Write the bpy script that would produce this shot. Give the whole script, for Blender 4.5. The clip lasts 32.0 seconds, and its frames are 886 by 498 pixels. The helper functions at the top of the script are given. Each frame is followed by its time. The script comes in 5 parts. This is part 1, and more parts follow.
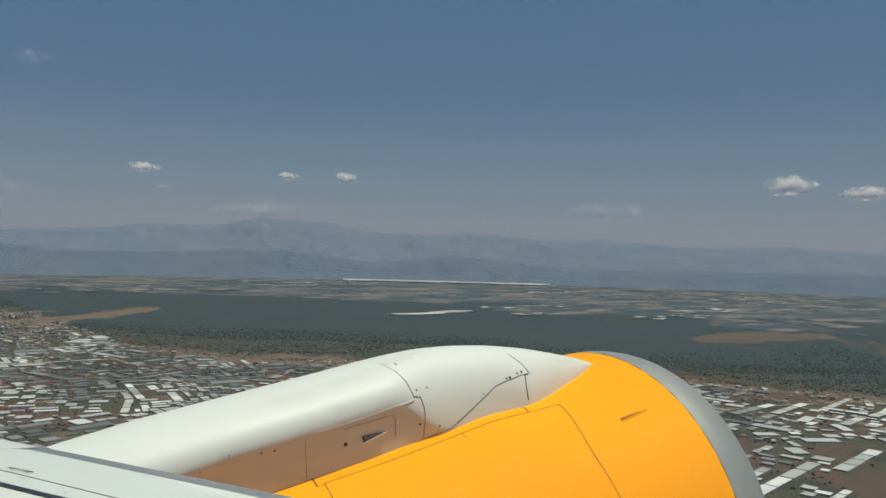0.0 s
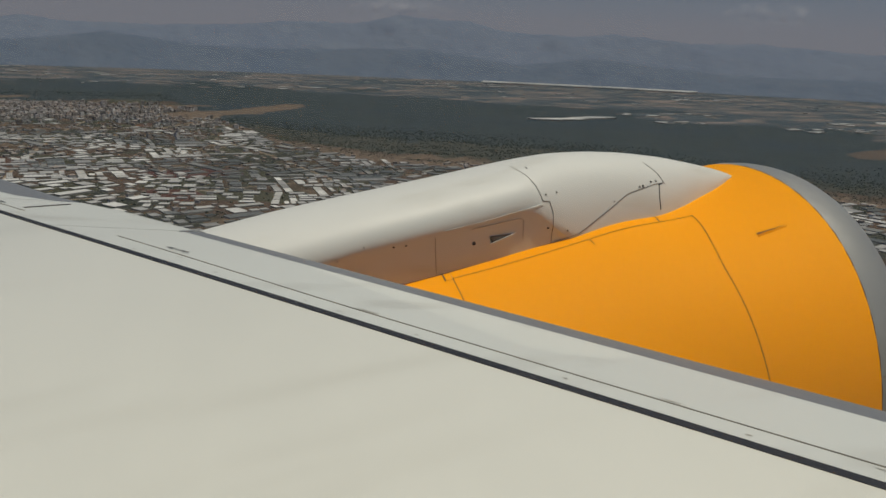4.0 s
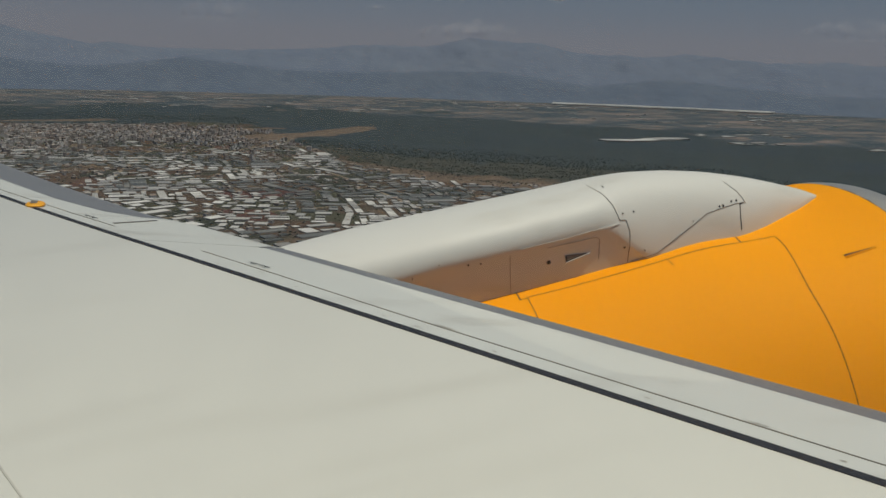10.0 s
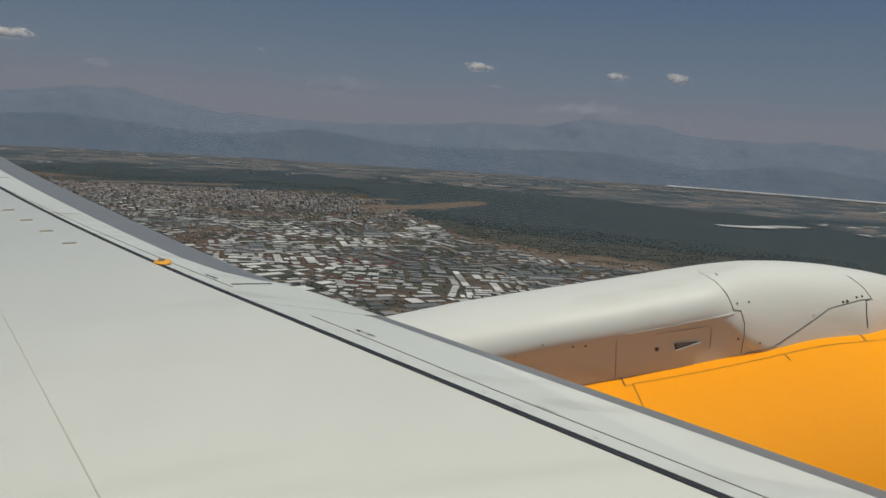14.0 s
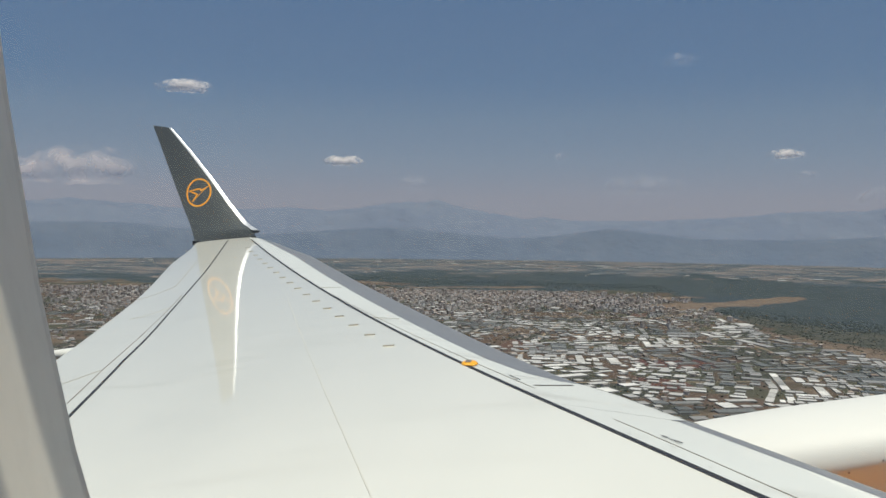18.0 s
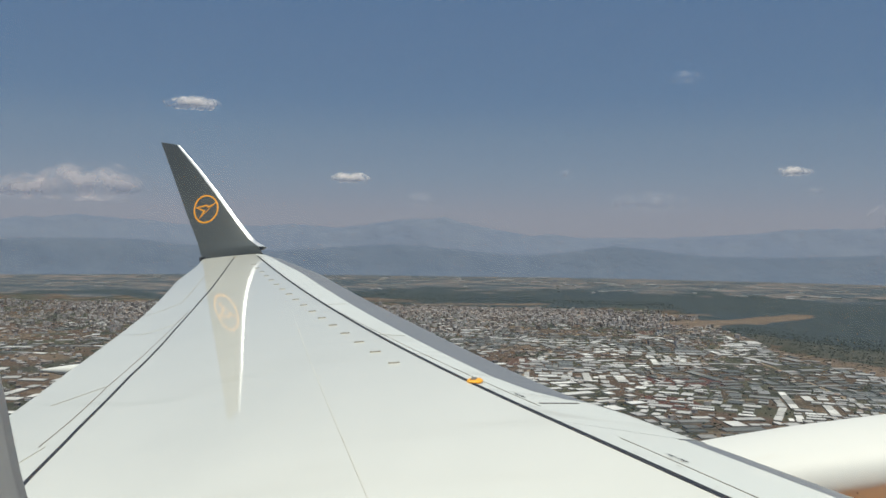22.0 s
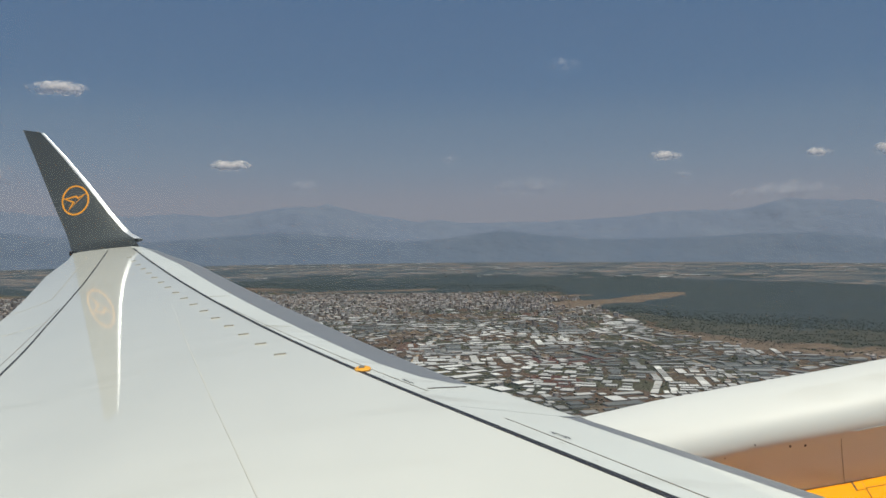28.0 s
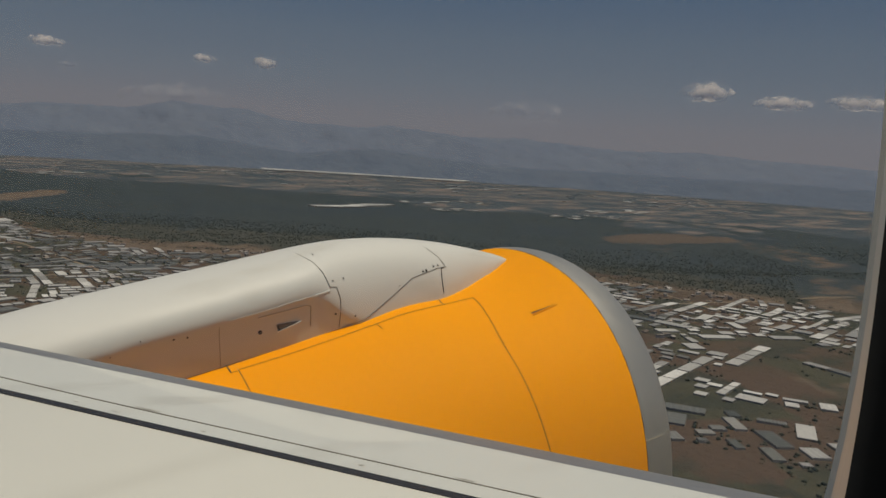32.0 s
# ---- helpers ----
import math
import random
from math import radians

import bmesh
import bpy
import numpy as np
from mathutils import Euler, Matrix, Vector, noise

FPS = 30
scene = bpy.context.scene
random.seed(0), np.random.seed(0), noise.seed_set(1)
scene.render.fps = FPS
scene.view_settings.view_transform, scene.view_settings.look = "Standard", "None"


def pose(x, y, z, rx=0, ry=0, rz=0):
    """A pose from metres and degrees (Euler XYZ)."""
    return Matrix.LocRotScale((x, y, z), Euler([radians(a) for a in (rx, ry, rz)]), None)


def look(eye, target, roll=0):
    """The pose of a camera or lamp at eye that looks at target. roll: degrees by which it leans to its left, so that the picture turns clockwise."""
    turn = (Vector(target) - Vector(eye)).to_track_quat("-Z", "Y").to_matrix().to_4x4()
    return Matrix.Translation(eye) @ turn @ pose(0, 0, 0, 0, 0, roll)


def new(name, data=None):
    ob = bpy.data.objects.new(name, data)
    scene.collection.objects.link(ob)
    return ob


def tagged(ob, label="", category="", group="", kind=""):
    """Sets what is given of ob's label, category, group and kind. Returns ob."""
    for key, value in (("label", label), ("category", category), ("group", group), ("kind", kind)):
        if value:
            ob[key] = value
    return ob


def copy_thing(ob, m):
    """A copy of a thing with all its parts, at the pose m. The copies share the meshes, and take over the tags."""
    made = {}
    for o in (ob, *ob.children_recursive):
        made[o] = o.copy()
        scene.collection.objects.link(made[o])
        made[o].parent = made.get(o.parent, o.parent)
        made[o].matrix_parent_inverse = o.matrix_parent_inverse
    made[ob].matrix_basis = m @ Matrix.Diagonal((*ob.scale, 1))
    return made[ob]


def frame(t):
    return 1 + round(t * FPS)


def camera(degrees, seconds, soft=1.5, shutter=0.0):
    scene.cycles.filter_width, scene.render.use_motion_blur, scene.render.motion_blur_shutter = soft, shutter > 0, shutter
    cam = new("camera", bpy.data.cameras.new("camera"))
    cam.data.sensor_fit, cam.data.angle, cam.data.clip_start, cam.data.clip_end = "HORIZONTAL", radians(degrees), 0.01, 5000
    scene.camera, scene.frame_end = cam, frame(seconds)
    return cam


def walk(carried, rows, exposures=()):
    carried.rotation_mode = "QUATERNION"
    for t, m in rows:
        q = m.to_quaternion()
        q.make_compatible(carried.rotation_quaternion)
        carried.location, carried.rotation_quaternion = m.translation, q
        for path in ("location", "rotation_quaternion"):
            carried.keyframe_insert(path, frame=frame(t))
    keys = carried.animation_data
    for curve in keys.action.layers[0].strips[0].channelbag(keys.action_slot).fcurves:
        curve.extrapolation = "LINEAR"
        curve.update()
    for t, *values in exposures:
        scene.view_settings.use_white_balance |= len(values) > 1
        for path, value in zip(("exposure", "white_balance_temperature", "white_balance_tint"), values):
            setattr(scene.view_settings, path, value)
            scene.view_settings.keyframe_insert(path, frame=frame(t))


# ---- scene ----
# ---------------- camera: seat by a cabin window over the left wing ----------------
# World: x towards the nose, y outboard, z up; the eye by the window is the origin.
cam = camera(57.02, 32.0, soft=1.5)


def eye_pose(x, y, z, yaw, pitch, roll):
    """yaw: degrees from straight outboard towards the nose; pitch up; roll clockwise."""
    return pose(x, y, z, 90 + pitch, 0, -yaw) @ pose(0, 0, 0, 0, 0, -roll)


PATH = [
    (0.0, -0.017, -0.005, 0.014, 34.59, 0.26, -1.5), (0.5, -0.012, -0.004, 0.013, 32.49, 0.1, -0.54), (1.0, -0.003, -0.003, 0.012, 28.05, 0.1, -0.36),
    (1.5, 0.0, -0.001, 0.009, 25.2, -1.08, -0.62), (2.0, 0.008, -0.001, 0.007, 23.36, -2.35, -0.49), (2.5, 0.012, 0.0, 0.007, 23.12, -5.5, -0.67),
    (3.0, 0.01, 0.0, 0.005, 24.75, -9.76, -1.59), (3.5, 0.016, 0.0, 0.006, 25.12, -12.27, -2.27), (4.0, 0.023, 0.001, 0.006, 25.51, -13.76, -2.53),
    (4.5, 0.014, -0.002, 0.005, 27.55, -16.08, -2.24), (6.5, 0.02, -0.003, 0.001, 23.18, -15.14, 0.23), (7.0, 0.022, -0.001, -0.001, 22.23, -14.84, 0.09),
    (7.5, 0.008, -0.002, -0.005, 22.45, -14.53, -0.84), (8.0, 0.009, -0.002, -0.008, 22.93, -14.7, -2.19), (8.5, 0.007, -0.002, -0.01, 24.18, -15.33, -2.4),
    (9.0, -0.008, -0.009, -0.009, 23.51, -14.89, -1.42), (9.5, -0.001, -0.002, -0.008, 21.56, -13.69, -0.9), (10.0, -0.01, 0.007, -0.011, 20.51, -12.46, -1.96),
    (10.5, -0.014, 0.005, -0.01, 18.9, -11.11, -2.66), (11.0, -0.021, 0.001, -0.008, 16.21, -10.01, -3.0), (11.5, -0.022, 0.005, -0.006, 13.23, -9.01, -2.8),
    (12.0, -0.029, 0.002, -0.007, 11.56, -8.2, -3.02), (12.5, -0.028, 0.002, -0.004, 12.6, -8.38, -4.19), (13.0, -0.018, 0.006, -0.004, 13.13, -8.14, -4.71),
    (13.5, -0.014, 0.0, -0.004, 13.3, -7.92, -4.25), (15.5, -0.021, 0.001, -0.001, 10.29, -6.3, -2.44), (16.0, -0.022, 0.003, -0.002, 9.1, -5.84, -2.23),
    (16.5, -0.02, 0.002, -0.006, 3.35, -4.55, -1.87), (17.0, -0.0135, 0.0, -0.011, -3.67, -2.92, -1.39), (17.5, -0.01, 0.001, -0.002, -6.87, -2.08, -0.89),
    (18.0, -0.006, -0.001, -0.001, -8.46, -1.34, -0.61), (18.5, -0.002, -0.001, 0.006, -9.06, -1.09, -0.34), (19.0, 0.0, -0.001, 0.005, -9.42, -0.42, 0.0),
    (19.5, 0.0, -0.003, 0.01, -9.33, 0.27, -0.04), (20.0, 0.001, -0.001, 0.006, -9.78, 0.35, -0.62), (20.5, 0.016, -0.002, -0.01, -10.5, 0.11, -0.63),
    (21.0, 0.013, 0.0, -0.012, -9.85, -0.22, -1.1), (21.5, 0.008, 0.0, -0.007, -9.17, -0.22, -1.21), (22.0, 0.001, 0.0, 0.0, -8.93, -0.16, -0.71),
    (22.5, 0.0, 0.0, 0.004, -9.14, 0.11, 0.05), (23.0, 0.01, 0.0, -0.007, -9.89, 0.75, 0.3), (23.5, 0.016, 0.001, -0.016, -9.34, 0.28, -0.03),
    (24.0, 0.022, 0.0, -0.022, -8.64, -0.3, -0.8), (24.5, 0.023, 0.0, -0.018, -8.15, -0.67, -1.32), (26.5, 0.012, 0.0, 0.007, -6.39, -0.67, -0.82),
    (27.0, 0.012, 0.0, 0.008, -3.29, -0.23, 0.19), (27.5, 0.013, -0.001, 0.008, -1.64, -0.38, 0.57), (28.0, 0.01, -0.001, 0.006, -0.97, -1.09, 0.49),
    (28.5, 0.005, -0.003, 0.01, 0.77, -2.08, 0.11), (29.0, -0.002, 0.002, 0.006, 5.84, -2.93, -0.64), (29.5, -0.01, 0.008, -0.001, 13.5, -3.46, -2.07),
    (30.0, -0.014, -0.002, 0.007, 20.64, -4.76, -3.47), (30.5, -0.014, 0.002, 0.007, 28.24, -6.1, -4.32), (31.0, -0.01, 0.002, 0.007, 34.65, -6.66, -4.87),
    (31.5, -0.011, 0.002, 0.006, 38.04, -6.82, -4.31), (32.0, -0.004, 0.003, 0.006, 40.54, -6.89, -3.74),
]
EXPOSURES = [(0.0, 0.36, 6870, -5), (1.0, 0.31, 6870, -4), (1.8, 0.26, 6920, -1), (2.2, 0.14, 6980, 1), (2.7, -0.2, 7220, 4), (4.0, -0.23, 7280, 4), (9.0, -0.24, 7230, 3), (13.0, -0.17, 7020, 2), (15.5, 0.16, 6940, 4),
             (16.4, 0.18, 6940, 3), (17.0, 0.22, 6950, 3), (18.0, 0.55, 6950, 3), (21.0, 0.55, 6900, 2), (24.0, 0.59, 6850, 1), (27.0, 0.45, 6870, 2), (28.6, 0.34, 6880, 2), (29.4, 0.1, 7060, 3), (30.0, -0.12, 7260, 4), (31.0, -0.26, 7530, 5), (32.0, -0.28, 7680, 6)]
walk(cam, [(t, eye_pose(*r)) for t, *r in PATH], EXPOSURES)

# ---------------- world and sun ----------------
SUN_TO = Vector((0.12, -0.19, 0.975)).normalized()
world = bpy.data.worlds.new("sky")
scene.world = world
world.use_nodes = True
wn = world.node_tree
sky = wn.nodes.new("ShaderNodeTexSky")
sky.sky_type = "NISHITA"
sky.sun_disc = False
sky.sun_elevation = math.asin(SUN_TO.z)
sky.sun_rotation = math.atan2(SUN_TO.x, SUN_TO.y)
sky.altitude = 900
sky.air_density, sky.dust_density, sky.ozone_density = 1.0, 0.35, 1.6
# dusty summer air: deep blue overhead, pale lilac grey where the sky brightens towards the horizon
red, depth, air, lift = (wn.nodes.new(k) for k in ("ShaderNodeSeparateColor", "ShaderNodeMapRange", "ShaderNodeValToRGB", "ShaderNodeMix"))
depth.inputs["From Max"].default_value = 8.0
for place, shade in ((1 / 8, (0.18, 0.37, 0.80)), (2.4 / 8, (0.29, 0.49, 0.88)), (3.0 / 8, (0.40, 0.58, 0.91)), (4.2 / 8, (0.52, 0.66, 0.94)), (5.8 / 8, (0.65, 0.70, 0.92))):
    air.color_ramp.elements.new(place).color = (*shade, 1)
air.color_ramp.elements[0].color, air.color_ramp.elements[-1].color = (0.16, 0.35, 0.78, 1), (0.67, 0.69, 0.88, 1)
lift.data_type, lift.blend_type = "RGBA", "MULTIPLY"
lift.inputs["Factor"].default_value = 1.0
lift.inputs["B"].default_value = (6, 6, 6, 1)
wn.links.new(sky.outputs[0], red.inputs[0])
wn.links.new(red.outputs[0], depth.inputs["Value"])
wn.links.new(depth.outputs[0], air.inputs[0])
wn.links.new(air.outputs[0], lift.inputs["A"])
wn.links.new(lift.outputs["Result"], wn.nodes["Background"].inputs[0])
wn.nodes["Background"].inputs[1].default_value = 0.045
sun = new("sun", bpy.data.lights.new("sun", "SUN"))
sun.data.energy, sun.data.angle, sun.data.color = 3.2, radians(0.53), (1.0, 0.95, 0.87)
sun.matrix_world = look(SUN_TO * 50, (0, 0, 0))


# ---------------- materials ----------------
def mat(name, color, rough=0.5, metal=0.0, coat=0.0, vary=0.0, scale=3.0, bump=0.0, bump_scale=40.0, second=None, patchy=0.0,
        object_random=0.0, coords="Object", stretch=(1, 1, 1), spec=0.5):
    """Principled paint, rubber, metal, soil: base colour with two scales of variation, stains and fine relief."""
    m = bpy.data.materials.new(name)
    m.use_nodes = True
    t = m.node_tree
    b = t.nodes["Principled BSDF"]
    b.inputs["Roughness"].default_value = rough
    b.inputs["Metallic"].default_value = metal
    b.inputs["Coat Weight"].default_value = coat
    b.inputs["Coat Roughness"].default_value = 0.03
    b.inputs["Specular IOR Level"].default_value = spec
    tc = t.nodes.new("ShaderNodeTexCoord")
    mp = t.nodes.new("ShaderNodeMapping")
    mp.inputs["Scale"].default_value = stretch
    t.links.new(tc.outputs[coords], mp.inputs["Vector"])
    col = t.nodes.new("ShaderNodeRGB")
    col.outputs[0].default_value = (*color, 1)
    out = col.outputs[0]

    def noise_mix(sc, detail, lo, hi, c2, out):
        n = t.nodes.new("ShaderNodeTexNoise")
        n.inputs["Scale"].default_value, n.inputs["Detail"].default_value, n.inputs["Roughness"].default_value = sc, detail, 0.6
        t.links.new(mp.outputs[0], n.inputs["Vector"])
        r = t.nodes.new("ShaderNodeMapRange")
        r.inputs["From Min"].default_value, r.inputs["From Max"].default_value = lo, hi
        t.links.new(n.outputs["Fac"], r.inputs["Value"])
        x = t.nodes.new("ShaderNodeMix")
        x.data_type = "RGBA"
        t.links.new(r.outputs[0], x.inputs["Factor"])
        t.links.new(out, x.inputs["A"])
        x.inputs["B"].default_value = (*c2, 1)
        return x.outputs["Result"], n

    if second:
        out, _ = noise_mix(scale * 0.35, 5, 0.5 - patchy, 0.5 + patchy, second, out)
    if vary:
        out, _ = noise_mix(scale, 6, 0.35, 0.9, [c * (1 - vary) for c in color], out)
        out, n2 = noise_mix(scale * 9, 4, 0.45, 1.1, [c * (1 - vary) for c in color], out)
        rr = t.nodes.new("ShaderNodeMapRange")
        rr.inputs["To Min"].default_value, rr.inputs["To Max"].default_value = max(rough - 0.06, 0.02), rough + 0.08
        t.links.new(n2.outputs["Fac"], rr.inputs["Value"])
        t.links.new(rr.outputs[0], b.inputs["Roughness"])
    if object_random:
        oi = t.nodes.new("ShaderNodeObjectInfo")
        hs = t.nodes.new("ShaderNodeHueSaturation")
        mr = t.nodes.new("ShaderNodeMapRange")
        mr.inputs["To Min"].default_value, mr.inputs["To Max"].default_value = 1 - object_random, 1.0
        t.links.new(oi.outputs["Random"], mr.inputs["Value"])
        t.links.new(mr.outputs[0], hs.inputs["Value"])
        t.links.new(out, hs.inputs["Color"])
        out = hs.outputs[0]
    t.links.new(out, b.inputs["Base Color"])
    if bump:
        n = t.nodes.new("ShaderNodeTexNoise")
        n.inputs["Scale"].default_value, n.inputs["Detail"].default_value = bump_scale, 5
        t.links.new(mp.outputs[0], n.inputs["Vector"])
        bp = t.nodes.new("ShaderNodeBump")
        bp.inputs["Strength"].default_value, bp.inputs["Distance"].default_value = bump, 0.01
        t.links.new(n.outputs["Fac"], bp.inputs["Height"])
        t.links.new(bp.outputs[0], b.inputs["Normal"])
    return m


WING_PAINT = mat("wing_paint", (0.76, 0.755, 0.69), rough=0.5, coat=1.0, vary=0.05, scale=0.9, stretch=(1, 0.35, 1),
                 second=(0.65, 0.65, 0.595), patchy=0.16)


def add_streaks(m, color, lo, hi, amount, scale, stretch):
    """Faint stains drawn out along the airflow."""
    t = m.node_tree
    base = t.nodes["Principled BSDF"].inputs["Base Color"]
    src = base.links[0].from_socket
    tc, mp, n = t.nodes.new("ShaderNodeTexCoord"), t.nodes.new("ShaderNodeMapping"), t.nodes.new("ShaderNodeTexNoise")
    mp.inputs["Scale"].default_value = stretch
    mp.inputs["Rotation"].default_value = (0, 0, 0.25)
    n.inputs["Scale"].default_value, n.inputs["Detail"].default_value = scale, 6
    r, x = t.nodes.new("ShaderNodeMapRange"), t.nodes.new("ShaderNodeMix")
    r.inputs["From Min"].default_value, r.inputs["From Max"].default_value, r.inputs["To Max"].default_value = lo, hi, amount
    x.data_type = "RGBA"
    x.inputs["B"].default_value = (*color, 1)
    t.links.new(tc.outputs["Object"], mp.inputs["Vector"])
    t.links.new(mp.outputs[0], n.inputs["Vector"])
    t.links.new(n.outputs["Fac"], r.inputs["Value"])
    t.links.new(r.outputs[0], x.inputs["Factor"])
    t.links.new(src, x.inputs["A"])
    t.links.new(x.outputs["Result"], base)


add_streaks(WING_PAINT, (0.50, 0.485, 0.42), 0.56, 0.76, 0.32, 2.2, (0.16, 1.6, 1))
SLAT_PAINT = mat("slat_paint", (0.69, 0.71, 0.68), rough=0.45, coat=0.4, vary=0.06, scale=1.3, second=(0.62, 0.63, 0.60), patchy=0.2)
add_streaks(SLAT_PAINT, (0.45, 0.44, 0.40), 0.55, 0.75, 0.55, 3.0, (0.5, 1.4, 1))
PYLON_PAINT = mat("pylon_paint", (0.67, 0.675, 0.65), rough=0.5, spec=0.4, vary=0.05, scale=1.2, second=(0.65, 0.65, 0.62), patchy=0.25)
add_streaks(PYLON_PAINT, (0.46, 0.44, 0.38), 0.56, 0.76, 0.5, 3.0, (0.35, 1.5, 1.5))
ORANGE = mat("orange_cowl_paint", (0.99, 0.378, 0.001), rough=0.6, spec=0.06, vary=0.03, scale=1.1, second=(0.98, 0.36, 0.001), patchy=0.3)
GREY_WINGLET = mat("dark_grey_paint", (0.060, 0.068, 0.066), rough=0.38, coat=0.3, vary=0.12, scale=1.5)
LOGO = mat("logo_orange", (0.85, 0.36, 0.02), rough=0.45, vary=0.04, scale=4)
METAL = mat("bare_aluminium", (0.30, 0.305, 0.315), rough=0.45, metal=0.55, vary=0.12, scale=2.5, bump=0.05, bump_scale=25)
BRIGHT = mat("polished_strip", (0.78, 0.79, 0.80), rough=0.34, metal=0.55, vary=0.08, scale=3)
LIP_METAL = mat("polished_lip", (0.46, 0.45, 0.42), rough=0.4, metal=0.6, vary=0.14, scale=1.8, bump=0.05, bump_scale=18)
RUBBER = mat("black_seal", (0.012, 0.012, 0.016), rough=0.6, vary=0.3, scale=6)
GROOVE = mat("groove_dark", (0.055, 0.05, 0.045), rough=0.8, vary=0.3, scale=8)
GROOVE_ORANGE = mat("groove_brown", (0.07, 0.026, 0.008), rough=0.8, vary=0.2, scale=8)
FAINT = mat("sealant_line", (0.36, 0.34, 0.29), rough=0.6, vary=0.25, scale=8)
SEAM = mat("skin_seam", (0.54, 0.53, 0.48), rough=0.6, vary=0.2, scale=8)
WORN = mat("worn_joint", (0.17, 0.15, 0.12), rough=0.7, vary=0.4, scale=7)
GRIME = mat("grime", (0.36, 0.34, 0.30), rough=0.8, vary=0.4, scale=10)
MARKER = mat("marker_orange", (0.88, 0.40, 0.02), rough=0.45, vary=0.08, scale=9)
FRAME_GREY = mat("window_frame_grey", (0.66, 0.63, 0.57), rough=0.4, vary=0.15, scale=20)
FRAME_DARK = mat("window_seal_dark", (0.012, 0.011, 0.011), rough=0.7, vary=0.3, scale=30)
CABIN = mat("cabin_panel", (0.10, 0.10, 0.10), rough=0.75, vary=0.1, scale=20, )
SKIN = mat("fuselage_white", (0.78, 0.78, 0.76), rough=0.35, coat=0.3, vary=0.05, scale=1)
HOT = mat("dark_inlet", (0.10, 0.10, 0.11), rough=0.5, metal=0.6, vary=0.2, scale=4)


# ---------------- mesh helpers ----------------
def mesh_of(name, verts, faces, material=None, smooth=False):
    me = bpy.data.meshes.new(name)
    me.from_pydata([tuple(v) for v in verts], [], faces)
    if material:
        me.materials.append(material)
    if smooth:
        me.polygons.foreach_set("use_smooth", [True] * len(me.polygons))
    me.update()
    return me


def part(name, data, parent=None, label=""):
    """Links a mesh as one object under a thing or a part."""
    ob = new(name, data)
    if parent:
        ob.parent = parent
    if label:
        tagged(ob, label)
    return ob


def grid_mesh(name, rows, material, smooth=True, close_u=False, flip=False):
    """A sheet through rows of points."""
    nu, nv = len(rows), len(rows[0])
    verts = [p for r in rows for p in r]
    faces = []
    for i in range(nu - (0 if close_u else 1)):
        for j in range(nv - 1):
            a, b = i * nv + j, ((i + 1) % nu) * nv + j
            f = (a, b, b + 1, a + 1)
            faces.append(f[::-1] if flip else f)
    return mesh_of(name, verts, faces, material, smooth)


def interp(x, pts):
    return float(np.interp(x, [p[0] for p in pts], [p[1] for p in pts]))


def smoothstep(a, b, x):
    k = min(max((x - a) / (b - a), 0.0), 1.0)
    return k * k * (3 - 2 * k)


# ---------------- the wing ----------------
# d is the chordwise place, forward of the slat line, which is straight in plan.
def slat_line(y):
    return 2.211 - 0.5317 * y


def spar_height(y):
    y4 = max(y, 4.1)
    return ((7.0e-6 * y4 - 4.01e-4) * y4 + 1.1413e-2) * y4 ** 2 - 8.1603e-2 * y4 - 0.730708


def nose(y):
    """How far the nose lies ahead of the slat line."""
    return interp(y, [(0, 0.90), (5.0, 0.90), (5.35, 0.80), (6.5, 0.80), (8.5, 0.83), (13.5, 0.81), (16.2, 0.57), (17.0, 0.38)])


def tail(y):
    return interp(y, [(0, -4.15), (5.33, -3.392), (6.92, -3.165), (8.6, -2.875), (10.67, -2.50), (13.35, -2.05), (14.3, -1.88), (16.1, -1.37), (17.0, -1.22)])


def bare_edge(y):
    """Where the white paint of the slats ends and bare metal begins."""
    return interp(y, [(0, 0.60), (4.3, 0.64), (4.45, 0.80), (5.1, 0.80), (5.25, 0.42), (5.8, 0.33), (9, 0.36), (13.5, 0.41), (16.2, 0.30), (17.2, 0.2)])


# fall of the upper skin behind the slat line: it steepens over the box and flattens again over the flaps
AFT = np.linspace(0, 5, 251)
AFT_SLOPE = (0.09 + 0.042 * np.minimum(AFT, 1.72) ** 2) - 0.185 * np.array([smoothstep(1.95, 2.6, a) for a in AFT])
AFT_FALL = np.concatenate(([0], np.cumsum((AFT_SLOPE[1:] + AFT_SLOPE[:-1]) * 0.01)))


def top(y, d):
    """Height of the upper surface."""
    z = spar_height(y)
    if d <= 0:
        return z - float(np.interp(-d, AFT, AFT_FALL))
    n = nose(y)
    z -= d * interp(y, [(5.5, 0.105), (8, 0.045), (10, 0.012), (12, -0.015), (14, -0.035), (16.3, 0.02), (17, 0.07)])
    if d > n - 0.18:
        k = min((d - n + 0.18) / 0.18, 1.0)
        z -= 0.13 * (1 - math.sqrt(max(1 - k * k, 0)))
    return z


def on_wing(y, d, lift=0.0):
    return Vector((slat_line(y) + d, y, top(y, d) + lift))


Y_IN, Y_TIP = 0.0, 17.0
wing = tagged(new("airliner_wing"), "long white swept airliner wing, glossy paint, seen from above", "wing")
stations = list(np.linspace(Y_IN, Y_TIP, 86))


